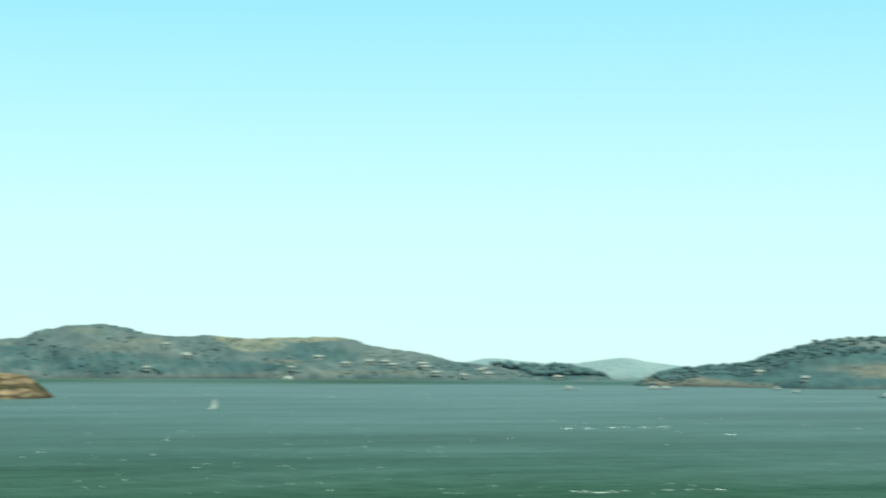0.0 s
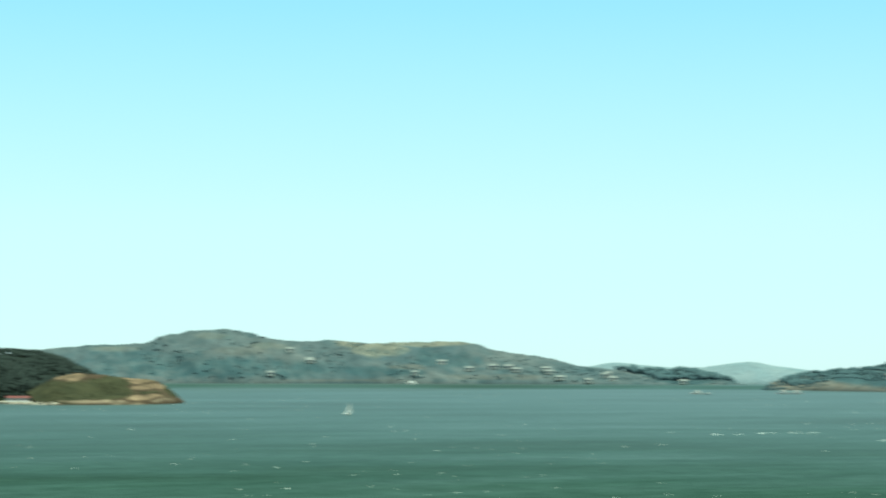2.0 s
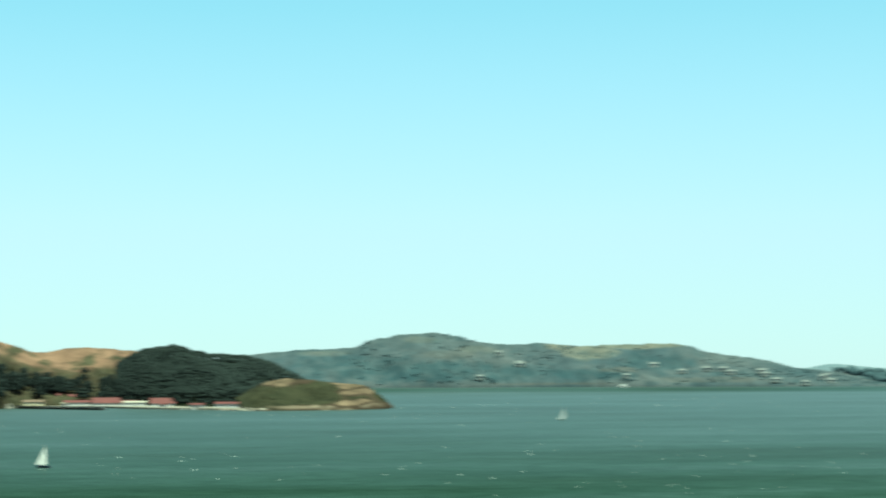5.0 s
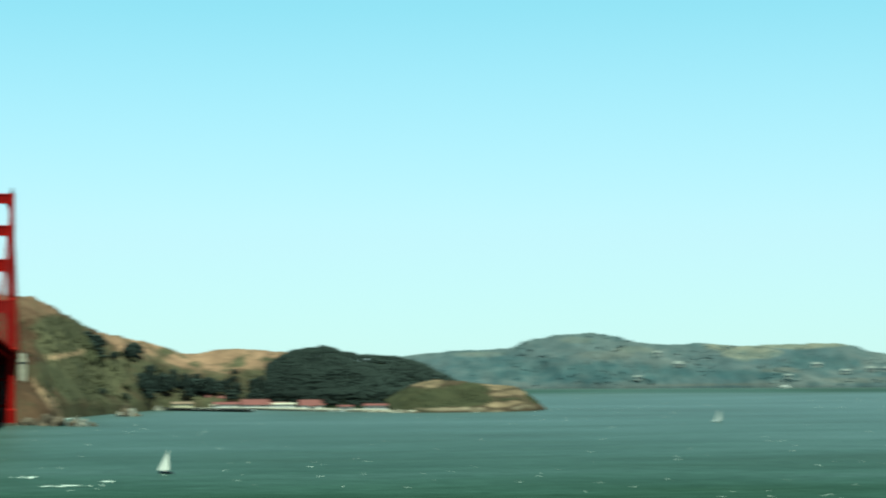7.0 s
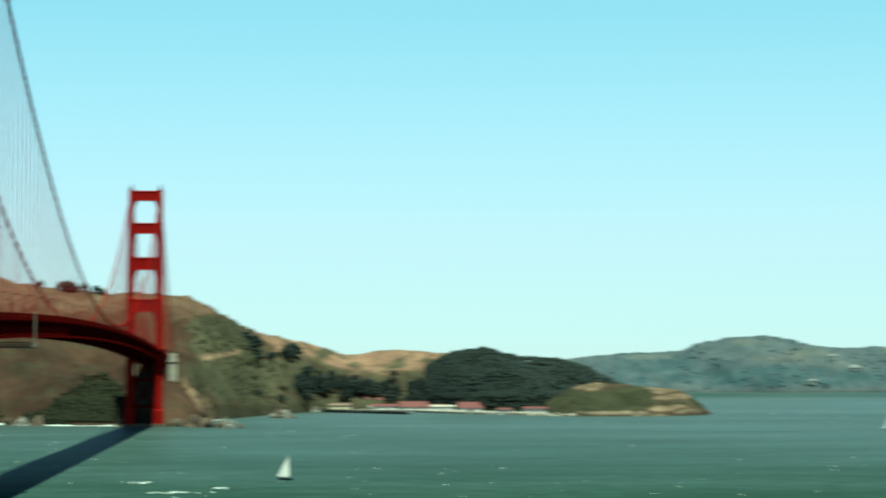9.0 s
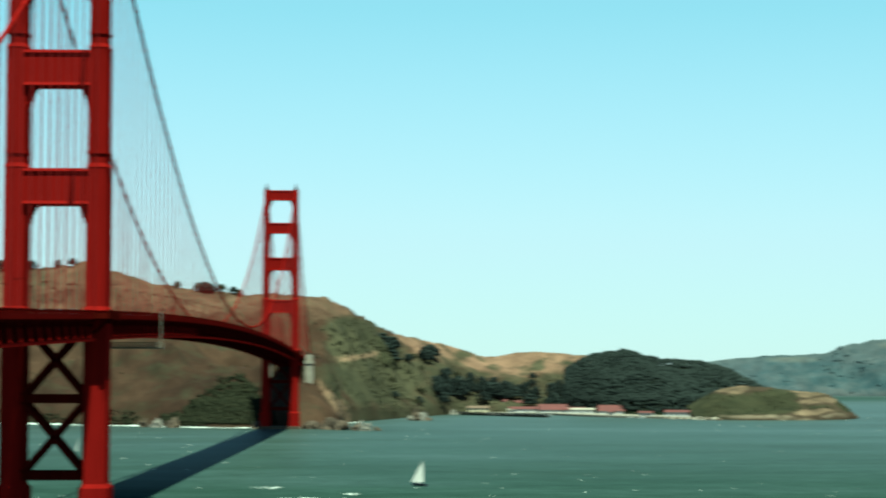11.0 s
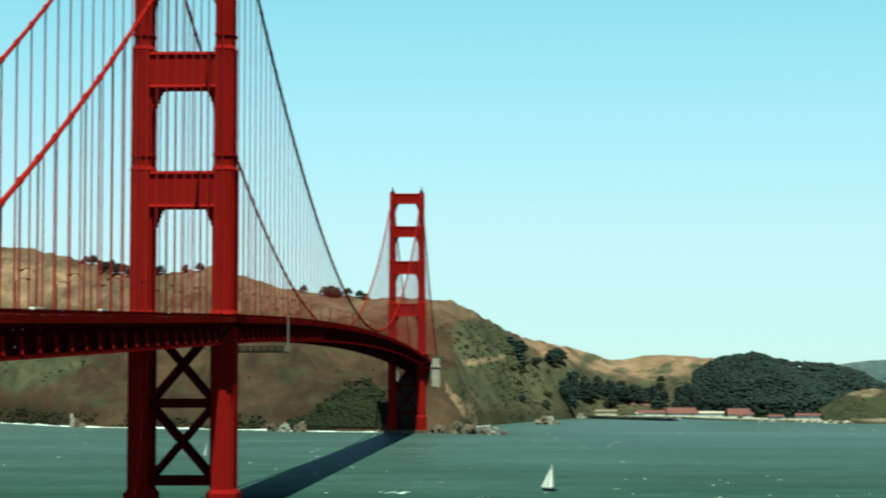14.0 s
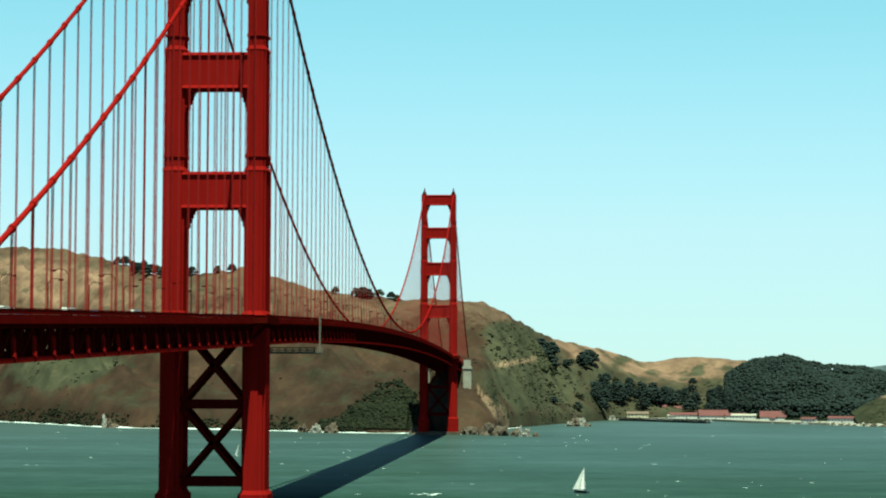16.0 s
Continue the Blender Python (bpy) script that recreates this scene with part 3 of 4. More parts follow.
# fascia, top chords and stringers get reds with shade in the colour
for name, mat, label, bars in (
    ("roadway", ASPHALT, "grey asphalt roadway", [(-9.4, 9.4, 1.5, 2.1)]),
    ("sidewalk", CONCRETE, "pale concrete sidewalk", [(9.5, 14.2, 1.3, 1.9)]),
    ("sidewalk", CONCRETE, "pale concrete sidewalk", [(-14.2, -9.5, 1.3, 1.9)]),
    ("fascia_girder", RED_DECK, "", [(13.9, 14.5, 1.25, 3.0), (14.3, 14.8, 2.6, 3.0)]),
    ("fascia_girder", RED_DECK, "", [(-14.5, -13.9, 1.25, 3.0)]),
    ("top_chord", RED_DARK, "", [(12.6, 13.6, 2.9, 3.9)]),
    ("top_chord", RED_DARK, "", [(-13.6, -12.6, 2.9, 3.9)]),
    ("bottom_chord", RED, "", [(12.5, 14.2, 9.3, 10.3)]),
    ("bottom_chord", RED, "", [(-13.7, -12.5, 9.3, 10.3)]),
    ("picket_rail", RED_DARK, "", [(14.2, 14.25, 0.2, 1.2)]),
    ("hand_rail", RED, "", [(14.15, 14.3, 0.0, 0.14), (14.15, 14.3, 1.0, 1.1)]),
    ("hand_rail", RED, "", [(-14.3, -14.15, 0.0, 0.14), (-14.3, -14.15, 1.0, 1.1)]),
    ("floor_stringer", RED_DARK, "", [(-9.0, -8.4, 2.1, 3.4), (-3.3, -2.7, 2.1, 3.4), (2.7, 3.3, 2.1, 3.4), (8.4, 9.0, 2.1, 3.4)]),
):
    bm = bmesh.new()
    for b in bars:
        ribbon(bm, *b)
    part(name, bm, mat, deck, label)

# lattice in the shade-darkened red, gussets in plain red as the lit pieces
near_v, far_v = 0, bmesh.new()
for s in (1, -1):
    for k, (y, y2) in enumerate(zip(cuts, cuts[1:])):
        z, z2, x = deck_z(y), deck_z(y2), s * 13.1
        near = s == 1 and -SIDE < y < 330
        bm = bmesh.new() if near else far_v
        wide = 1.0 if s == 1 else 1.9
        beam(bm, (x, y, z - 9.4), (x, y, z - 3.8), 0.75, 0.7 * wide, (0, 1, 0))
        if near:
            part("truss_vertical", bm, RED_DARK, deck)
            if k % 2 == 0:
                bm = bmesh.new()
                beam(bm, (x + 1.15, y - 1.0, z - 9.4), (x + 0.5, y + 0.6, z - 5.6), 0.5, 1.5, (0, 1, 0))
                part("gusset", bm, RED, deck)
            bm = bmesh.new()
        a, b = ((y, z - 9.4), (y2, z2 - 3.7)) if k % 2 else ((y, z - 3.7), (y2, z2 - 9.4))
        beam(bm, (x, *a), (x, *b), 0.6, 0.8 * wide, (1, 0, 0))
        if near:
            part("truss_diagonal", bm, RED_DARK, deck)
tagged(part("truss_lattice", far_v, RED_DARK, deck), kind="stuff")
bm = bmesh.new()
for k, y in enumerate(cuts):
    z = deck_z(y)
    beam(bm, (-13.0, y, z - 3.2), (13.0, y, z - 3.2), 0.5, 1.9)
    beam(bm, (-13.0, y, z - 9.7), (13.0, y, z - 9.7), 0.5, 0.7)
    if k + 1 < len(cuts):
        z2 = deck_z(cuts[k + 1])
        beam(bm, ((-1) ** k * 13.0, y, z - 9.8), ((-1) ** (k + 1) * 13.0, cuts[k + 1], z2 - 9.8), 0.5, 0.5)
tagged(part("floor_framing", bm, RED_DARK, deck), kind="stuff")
bm = bmesh.new()
for s in (1, -1):
    y = y_start
    while y < y_end:
        z = deck_z(y)
        beam(bm, (s * 14.22, y, z - 1.25), (s * 14.22, y, z), 0.12, 0.12, (0, 1, 0))
        y += 1.9
tagged(part("railing", bm, RED, deck), kind="stuff")

# maintenance platform hung under the deck
t = thing("maintenance_platform", "grey metal maintenance platform hung under the bridge deck", "platform", (0, 171, 0))
z = deck_z(171)
bm = bmesh.new()
box(bm, -14, 16, -2.5, 2.5, z - 14.9, z - 14.2)
part("walkway", bm, METAL, t)
for dy in (-2.5, 2.5):
    bm = bmesh.new()
    for h in (14.2, 13.4, 12.4):
        beam(bm, (-14, dy, z - h), (16, dy, z - h), 0.4, 0.4)
    for k in range(11):
        beam(bm, (-14 + 3 * k, dy, z - 14.2), (-14 + 3 * k, dy, z - 12.4), 0.3, 0.3, (0, 1, 0))
    part("guard_rail", bm, METAL, t)
for x in (-15.3, 15.3):
    bm = bmesh.new()
    for dy in (-1.0, 1.0):
        beam(bm, (x, dy, z - 14.4), (x, dy, z + 0.8), 0.4, 0.4, (0, 1, 0))
    for k in range(8):
        beam(bm, (x, -1.0, z - 14 + 2 * k), (x, 1.0, z - 14 + 2 * k), 0.3, 0.3)
    part("hanger_frame", bm, METAL, t)

# concrete pylons where the far side span meets the hill
for s in (-1, 1):
    t = thing("bridge_pylon", "pale concrete pylon beside the far side span", "pylon", (s * 21.0, SPAN + 140, 0), "bridge pylons")
    bm = bmesh.new()
    box(bm, -4, 4, -6, 6, 5, 62)
    for k in (-1, 1):
        box(bm, k * 2.4 - 0.7, k * 2.4 + 0.7, -6.5, 6.5, 5, 60)
    part("shaft", bm, CONCRETE, t)
    bm = bmesh.new()
    box(bm, -4.6, 4.6, -6.8, 6.8, 62, 64.5)
    box(bm, -3.4, 3.4, -5.4, 5.4, 64.5, 71)
    part("cap", bm, CONCRETE, t)

# street lamps along the deck
lamp0 = thing("street_lamp", "dark red bridge street lamp with a curved arm", "street lamp", (13.4, -320, deck_z(-320) - 1.4), "bridge lamps")
bm = bmesh.new()
tube(bm, [(0, 0, 0), (0, 0, 1.2), (0, 0, 8.8)], [0.22, 0.16, 0.11], 8)
part("post", bm, RED_DARK, lamp0)
bm = bmesh.new()
tube(bm, [(0, 0, 8.6), (-0.8, 0, 9.5), (-2.0, 0, 9.7), (-3.0, 0, 9.5)], 0.09, 6)
part("arm", bm, RED_DARK, lamp0)
bm = bmesh.new()
box(bm, -3.8, -2.7, -0.35, 0.35, 9.15, 9.55)
part("lantern", bm, RED_DARK, lamp0)
for k in range(-7, 29):
    for s in (1, -1):
        y = k * 45.72 + 8
        if (k, s) != (-7, 1):
            copy_thing(lamp0, pose(s * 13.4, y, deck_z(y) - 1.4, 0, 0, 0 if s == 1 else 180))


# vehicles on the roadway
def vehicle(kind, label, length, width, height, hood, mat, at):
    """A road vehicle with a shaped body, glazing and four wheels."""
    t = thing(kind, label, kind, at, "vehicles on the bridge")
    bm = bmesh.new()
    side = [(-length / 2, 0.35), (length / 2, 0.35), (length / 2, 0.85), (length / 2 - hood * 0.2, 1.0), (length / 2 - hood, 1.05), (length / 2 - hood - 0.5, height), (-length / 2 + 0.3, height), (-length / 2, 1.0)]
    rows = [[bm.verts.new((x, yy, zz)) for yy, zz in side] for x in (-width / 2, width / 2)]
    bm.faces.new(rows[0])
    bm.faces.new(rows[1][::-1])
    for i in range(len(side)):
        bm.faces.new((rows[0][i], rows[1][i], rows[1][(i + 1) % len(side)], rows[0][(i + 1) % len(side)]))
    part("body", bm, mat, t)
    for x in (-width / 2 - 0.012, width / 2 + 0.012):
        bm = bmesh.new()
        box(bm, x - 0.01, x + 0.01, -length / 2 + 0.5, length / 2 - hood - 0.5, height * 0.62, height * 0.9)
        part("side_window", bm, WINDOW, t)
    bm = bmesh.new()
    tube(bm, [(-0.1, 0, 0), (0.1, 0, 0)], 0.34, 12)
    me = mesh_of("wheel", bm, TIMBER)
    for x in (-width / 2 + 0.05, width / 2 - 0.05):
        for yy in (-length / 2 + 0.9, length / 2 - 0.9):
            part("wheel", me, None, t, "black tyre").location = (x, yy, 0.34)
    return t


SILVER = worn("silver_car_paint", (0.55, 0.55, 0.56), (0.45, 0.45, 0.46), 1.0, 0.3, 0.4)
BLUE = worn("blue_car_paint", (0.06, 0.1, 0.22), (0.05, 0.08, 0.18), 1.0, 0.3)
road = lambda x, y: (x, y, deck_z(y) - 1.5)
kinds = [
    vehicle("van", "white delivery van driving over the bridge deck", 6.2, 1.95, 1.95, 0.9, WHITE, road(7.4, -240)),
    vehicle("car", "silver family car driving over the bridge deck", 4.6, 1.85, 1.6, 1.2, SILVER, road(7.4, -290)),
    vehicle("car", "dark blue car driving over the bridge deck", 4.6, 1.85, 1.55, 1.2, BLUE, road(4.2, -200)),
]
random.seed(4)
for k in range(13):
    y = -330 + k * 50 + random.uniform(-14, 14)
    lane = random.choice((7.4, 4.2, 1.0, -2.4, -5.6))
    copy_thing(random.choice(kinds), pose(*road(lane, y), 0, 0, 180 if lane < 0 else 0))


# ---- plants ----
def raw_blobs(items):
    """One mesh data set of many clumps: rows of centre, radius, squash."""
    ico = bmesh.new()
    bmesh.ops.create_icosphere(ico, subdivisions=1, radius=1)
    base = np.array([v.co[:] for v in ico.verts])
    faces = np.array([[v.index for v in f.verts] for f in ico.faces])
    ico.free()
    rng = np.random.default_rng(5)
    vs, fs = [], []
    for n, (c, r, q) in enumerate(items):
        d = base * (1 + 0.6 * (rng.random((len(base), 1)) - 0.5)) * r
        d[:, 2] *= q
        vs.append(d + np.array(c))
        fs.append(faces + n * len(base))
    me = bpy.data.meshes.new("clumps")
    me.from_pydata(np.concatenate(vs).tolist(), [], np.concatenate(fs).tolist())
    me.polygons.foreach_set("use_smooth", [True] * len(me.polygons))
    return me


def crown_items(at, h, w, n, low=0.25):
    out = []
    for _ in range(n):
        t = random.uniform(low, 1)
        wide = w * (1 - 0.65 * ((t - low) / (1 - low)) ** 1.6) * math.sqrt(random.random())
        a = random.uniform(0, 6.283)
        out.append(((at[0] + wide * math.cos(a), at[1] + wide * math.sin(a), at[2] + h * t), random.uniform(0.13, 0.24) * w * 1.3, random.uniform(0.6, 0.9)))
    return out


def stuff(name, items, mat, label, category):
    me = raw_blobs(items)
    me.materials.append(mat)
    return tagged(new(name, me), label, category, kind="stuff")


random.seed(11)
items = []
for k in range(11000):
    u, v = random.uniform(0.0, 0.98), random.uniform(0.05, 1.08)
    p = woodhill.at(u, min(v, 1.0))
    edge = smooth01((v - 0.03) / 0.1) * smooth01((0.99 - u) / 0.06) * smooth01((u + 0.02) / 0.03)
    full = (8.5 + 5 * fbm(p.x, p.y, 0.018, 3) + 6 * smooth01(1.3 - abs(u - 0.3) / 0.25)) * (0.25 + 0.75 * edge) * (0.65 + 0.35 * min(1, p.z / 30))
    low = random.random() if edge < 0.98 else random.uniform(0.75, 1.0)
    items.append(((p.x, p.y, p.z + full * low + random.uniform(-0.8, 1.1)), random.uniform(1.3, 2.9), random.uniform(0.65, 0.9)))
stuff("wood", items, LEAF_DARK, "dense dark evergreen wood over the low hill", "wood")

items = []
for k in range(9000):
    u, v = random.random(), random.uniform(0.02, 0.98)
    p = main.at(u, v)
    green, gold, _ = headland_cover(p.x, p.y, p.z)
    if fbm(p.x, p.y, 0.016, 4) + 0.55 * green - 0.5 * gold - 0.15 < random.uniform(0.0, 0.6):
        continue
    r = random.uniform(0.7, 2.4) * (0.7 + 0.8 * green)
    items.append(((p.x, p.y, p.z), r, random.uniform(0.2, 0.36)))
for k in range(900):  # thicket on the upper green slope
    a, q = random.uniform(0, 6.283), math.sqrt(random.random())
    u = 0.695 + 0.02 * q * math.cos(a)
    p = main.at(u, 0.66 + 0.17 * q * math.sin(a))
    items.append(((p.x, p.y, p.z + random.uniform(0, 3)), random.uniform(1.5, 3.4), 0.8))
for k in range(1300):
    p = point.at(random.uniform(0.1, 0.95), random.uniform(0.1, 0.95))
    if fbm(p.x, p.y, 0.025, 4) > random.uniform(-0.15, 0.25):
        r = random.uniform(0.6, 2.0)
        if point_cover(p.x, p.y, p.z)[0] > 0.3:
            items.append(((p.x, p.y, p.z), r, 0.4))
stuff("scrub", items, LEAF, "low green coastal scrub on the slopes", "scrub")
items = []
for k in range(3200):  # dark bushes at the water's edge beside the far tower
    u = random.uniform(0.33, 0.43)
    p = main.at(u, random.uniform(0.0, 0.26) * max(0.06, (u - 0.34) / 0.09) * random.random() + 0.01)
    items.append(((p.x, p.y, p.z + random.uniform(0, 2)), random.uniform(1.0, 2.8), 0.8))
for k in range(2200):
    p = main.at(random.uniform(0.0, 0.36), 0.024 * random.random() ** 1.5 + 0.004)
    if fbm(p.x, p.y, 0.02, 3) > random.uniform(-0.4, 0.15):
        items.append(((p.x, p.y, p.z + random.uniform(-0.5, 1.5)), random.uniform(0.6, 2.0), 0.8))
stuff("shore_scrub", items, LEAF_SHORE, "dark scrub along the foot of the cliff", "scrub")


def tree(label, h, w, mat, n=46, low=0.25):
    t = thing("tree", label, "tree", (0, 0, -500), "trees round the cove")
    bm = bmesh.new()
    tube(bm, [(0, 0, -1), (0.1, 0, h * 0.3), (0.2, 0.1, h * 0.75)], [w * 0.09, w * 0.07, w * 0.02], 7)
    for k in range(4):
        a = k * 1.7
        tube(bm, [(0.1, 0, h * (0.3 + 0.1 * k)), (w * 0.6 * math.cos(a), w * 0.6 * math.sin(a), h * (0.42 + 0.12 * k))], [w * 0.04, w * 0.01], 5)
    part("trunk", bm, BARK, t)
    me = raw_blobs([(c, r * 0.7, q) for c, r, q in crown_items((0, 0, 0), h, w, n * 3, low)])
    me.materials.append(mat)
    part("crown", me, None, t)
    return t


random.seed(21)
protos = [tree("dark round-crowned evergreen tree", 15, 7.0, LEAF_DARK), tree("dark broad evergreen tree on the slope", 11, 7.5, LEAF_DARK), tree("dark slender evergreen tree", 17, 4.5, LEAF_DARK, 40, 0.15), tree("green rounded tree above the cove", 9, 5.5, LEAF, 36)]
used = set()


def plant(i, p, size=1.0):
    m = pose(p.x, p.y, p.z - 0.3, 0, 0, random.uniform(0, 360))
    t = protos[i]
    if i in used:
        t = copy_thing(t, m)
    else:
        t.matrix_basis = m
        used.add(i)
    t.scale = (size, size, size * random.uniform(0.85, 1.1))


def main_at_x(x, v):
    u = min((k / 400 for k in range(401)), key=lambda q: abs(main.at(q, 1.0).x - x))
    return main.at(u, v)


for x, i, size in ((-134, 1, 1.3), (-126, 1, 1.1), (-142, 3, 1.3), (-112, 3, 1.2), (-98, 1, 0.8), (-88, 3, 0.9), (-20, 2, 0.5), (-170, 3, 1.0), (-310, 1, 0.9), (-330, 3, 1.0), (-368, 1, 1.1), (-376, 0, 0.8), (-395, 3, 1.2), (-500, 3, 1.2), (-484, 1, 1.1), (-470, 0, 0.9), (-462, 1, 1.3), (-450, 0, 1.0), (-438, 1, 1.3), (-426, 3, 1.4), (-414, 1, 1.2), (-404, 3, 1.1)):
    plant(i, main_at_x(x, 0.985), size)
for k in range(64):
    u = random.uniform(0.775, 0.93)
    plant(random.choice((0, 0, 1, 1, 2)), main.at(u, random.uniform(0.04, 0.26)), random.uniform(1.0, 1.6))
for k in range(14):
    u = random.uniform(0.66, 0.80)
    plant(random.choice((1, 3, 3)), main.at(u, random.uniform(0.1, 0.6)), random.uniform(0.6, 1.0))
for k in range(34):
    u = random.uniform(0.80, 0.95)
    plant(random.choice((0, 1, 3, 3)), main.at(u, random.uniform(0.2, 0.5) ** 1.2), random.uniform(0.55, 1.05))
for u, v in ((0.765, 0.62), (0.77, 0.58), (0.775, 0.64), (0.78, 0.6), (0.69, 0.75), (0.695, 0.65), (0.70, 0.7), (0.705, 0.6), (0.71, 0.66)):
    plant(1, main.at(u, v), 1.5)

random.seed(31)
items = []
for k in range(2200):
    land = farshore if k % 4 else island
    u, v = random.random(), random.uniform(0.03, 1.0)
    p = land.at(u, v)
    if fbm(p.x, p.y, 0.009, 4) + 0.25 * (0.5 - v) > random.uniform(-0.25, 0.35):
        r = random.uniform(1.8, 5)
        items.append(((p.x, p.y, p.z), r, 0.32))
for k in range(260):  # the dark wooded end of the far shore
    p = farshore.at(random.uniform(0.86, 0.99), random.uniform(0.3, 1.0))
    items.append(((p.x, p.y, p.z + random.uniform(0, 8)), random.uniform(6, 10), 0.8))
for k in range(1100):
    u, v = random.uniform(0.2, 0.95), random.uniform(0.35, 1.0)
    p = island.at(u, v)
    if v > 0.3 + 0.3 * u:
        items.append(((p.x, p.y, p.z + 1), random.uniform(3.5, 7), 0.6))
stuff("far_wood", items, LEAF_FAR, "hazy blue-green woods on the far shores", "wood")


# ---- buildings ----
def house(name, label, l, w, h, roof_h, at, turn, wall=WHITE, roof=ROOF, bays=6, group="cove buildings"):
    """A long low house with a pitched roof, eaves, windows and a door."""
    t = thing(name, label, "building", at, group)
    t.rotation_euler.z = radians(turn)
    bm = bmesh.new()
    box(bm, -l / 2, l / 2, -w / 2, w / 2, -1, h)
    part("wall", bm, wall, t)
    bm = bmesh.new()
    o, lw = 0.7, 0.25
    pr = [(-w / 2 - o, h - 0.1), (0, h + roof_h), (w / 2 + o, h - 0.1), (w / 2 + o, h + lw), (0, h + roof_h + lw + 0.1), (-w / 2 - o, h + lw)]
    a = [bm.verts.new((-l / 2 - o, y, z)) for y, z in pr]
    b = [bm.verts.new((l / 2 + o, y, z)) for y, z in pr]
    bm.faces.new(a), bm.faces.new(b[::-1])
    for i in range(6):
        bm.faces.new((a[i], a[(i + 1) % 6], b[(i + 1) % 6], b[i]))
    for s, q in ((-1, a), (1, b)):  # gables
        v = [bm.verts.new((s * l / 2, y, z)) for y, z in ((-w / 2, h), (w / 2, h), (0, h + roof_h))]
        bm.faces.new(v)
    part("roof", bm, roof, t)
    for k in range(bays):
        x = -l / 2 + l * (k + 0.5) / bays
        bm = bmesh.new()
        if k == bays // 2:
            box(bm, x - 0.7, x + 0.7, -w / 2 - 0.06, -w / 2 + 0.05, 0, 2.2)
            part("door", bm, TIMBER, t)
        else:
            box(bm, x - 0.6, x + 0.6, -w / 2 - 0.06, -w / 2 + 0.05, h * 0.35, h * 0.75)
            part("window", bm, WINDOW, t)
    return t


bm = bmesh.new()
outline = [(172, 1975), (235, 1978), (296, 1960), (325, 1885), (352, 1830), (372, 1800), (420, 1745), (470, 1735), (480, 1810), (420, 1880), (400, 1980), (410, 2070), (180, 2075)]
top = [bm.verts.new((x, y, 2.4)) for x, y in outline]
low = [bm.verts.new((x, y, -4)) for x, y in outline]
bm.faces.new(top)
for k in range(len(top)):
    bm.faces.new((top[k], low[k], low[(k + 1) % len(top)], top[(k + 1) % len(top)]))
tagged(new("quay_ground", mesh_of("quay_ground", bm, GROUND)), "pale flat quay ground round the cove", "ground", kind="structure")
house("barracks", "cream quay building with a tan tiled roof", 27, 9, 5.5, 2.6, (212, 1986, 2.4), 4, wall=CREAM, roof=TAN_ROOF)
house("boathouse", "long low shed with a red roof by the cove", 42, 12, 4.2, 3.0, (274, 1992, 2.4), 2, bays=9)
house("hall", "broad hall with a high red hipped roof by the cove", 36, 22, 3.6, 7.0, (307, 1978, 2.4), 2, bays=8)
house("hall", "broad red-roofed hall behind the boat basin", 40, 22, 3.6, 7.0, (380, 1912, 2.4), -6, bays=9)
house("boathouse", "pale long shed between the red-roofed halls", 30, 10, 4.5, 2.0, (342, 1940, 2.4), -4, roof=CONCRETE, bays=7)
house("boathouse", "red-roofed store beside the cove", 26, 11, 4.0, 3.0, (334, 1962, 2.4), 0, bays=6)
house("cottage", "small red-roofed house above the quay", 14, 9, 5.0, 4.0, (184, 2058, 18.0), 4, bays=3)
house("cottage", "pale house on the slope behind the trees", 10, 8, 6.0, 3.0, (262, 2090, 24.0), -4, bays=3)
house("cottage", "red-roofed house among the cove trees", 16, 9, 5.0, 3.6, (222, 2048, 8.0), 3, bays=4)
house("cottage", "small white cottage with a red roof under trees", 11, 8, 5.0, 2.6, (196, 2032, 7.0), 10, bays=3)
house("cottage", "white two-storey house among the trees", 12, 9, 7.5, 2.6, (246, 2052, 8.0), -8, bays=4)
house("cottage", "white house with a red roof on the slope", 12, 8, 6.0, 2.6, (268, 2056, 8.0), 6, bays=4)
house("station_building", "long white station with an orange roof on the point", 30, 9, 4.8, 2.4, (440, 1768, 2.4), -25, bays=8)
house("station_building", "low white shed beside the breakwater", 18, 7, 3.6, 1.8, (405, 1790, 2.4), -30, bays=5)
house("shed", "small pale shed on the quay", 9, 6, 3.2, 1.5, (255, 1988, 2.4), 3, roof=CONCRETE, bays=3)
house("shed", "small white shed by the water", 8, 6, 3.4, 1.5, (370, 1850, 2.4), -40, bays=3)
house("shed", "pale shed at the foot of the green slope", 24, 6, 2.6, 1.2, (72, 1762, 1.4), 8, roof=CONCRETE, bays=6)

random.seed(41)
first = None
for k in range(20):
    land, u = (farshore, random.uniform(0.25, 0.86)) if k < 18 else (island, random.uniform(0.5, 0.9))
    p = land.at(u, random.uniform(0.04, 0.62) ** 1.3)
    if k < 3:
        h = house("far_house", "pale house on the wooded far shore", random.uniform(11, 22), 10, random.uniform(4.5, 6.5), 3.6, (p.x, p.y, p.z), -22, wall=FAR_WALL, roof=SLATE, bays=3, group="far shore houses")
        first = (first or []) + [h]
    else:
        copy_thing(first[k % 3], pose(p.x, p.y, p.z, 0, 0, -22 + random.uniform(-15, 15)))


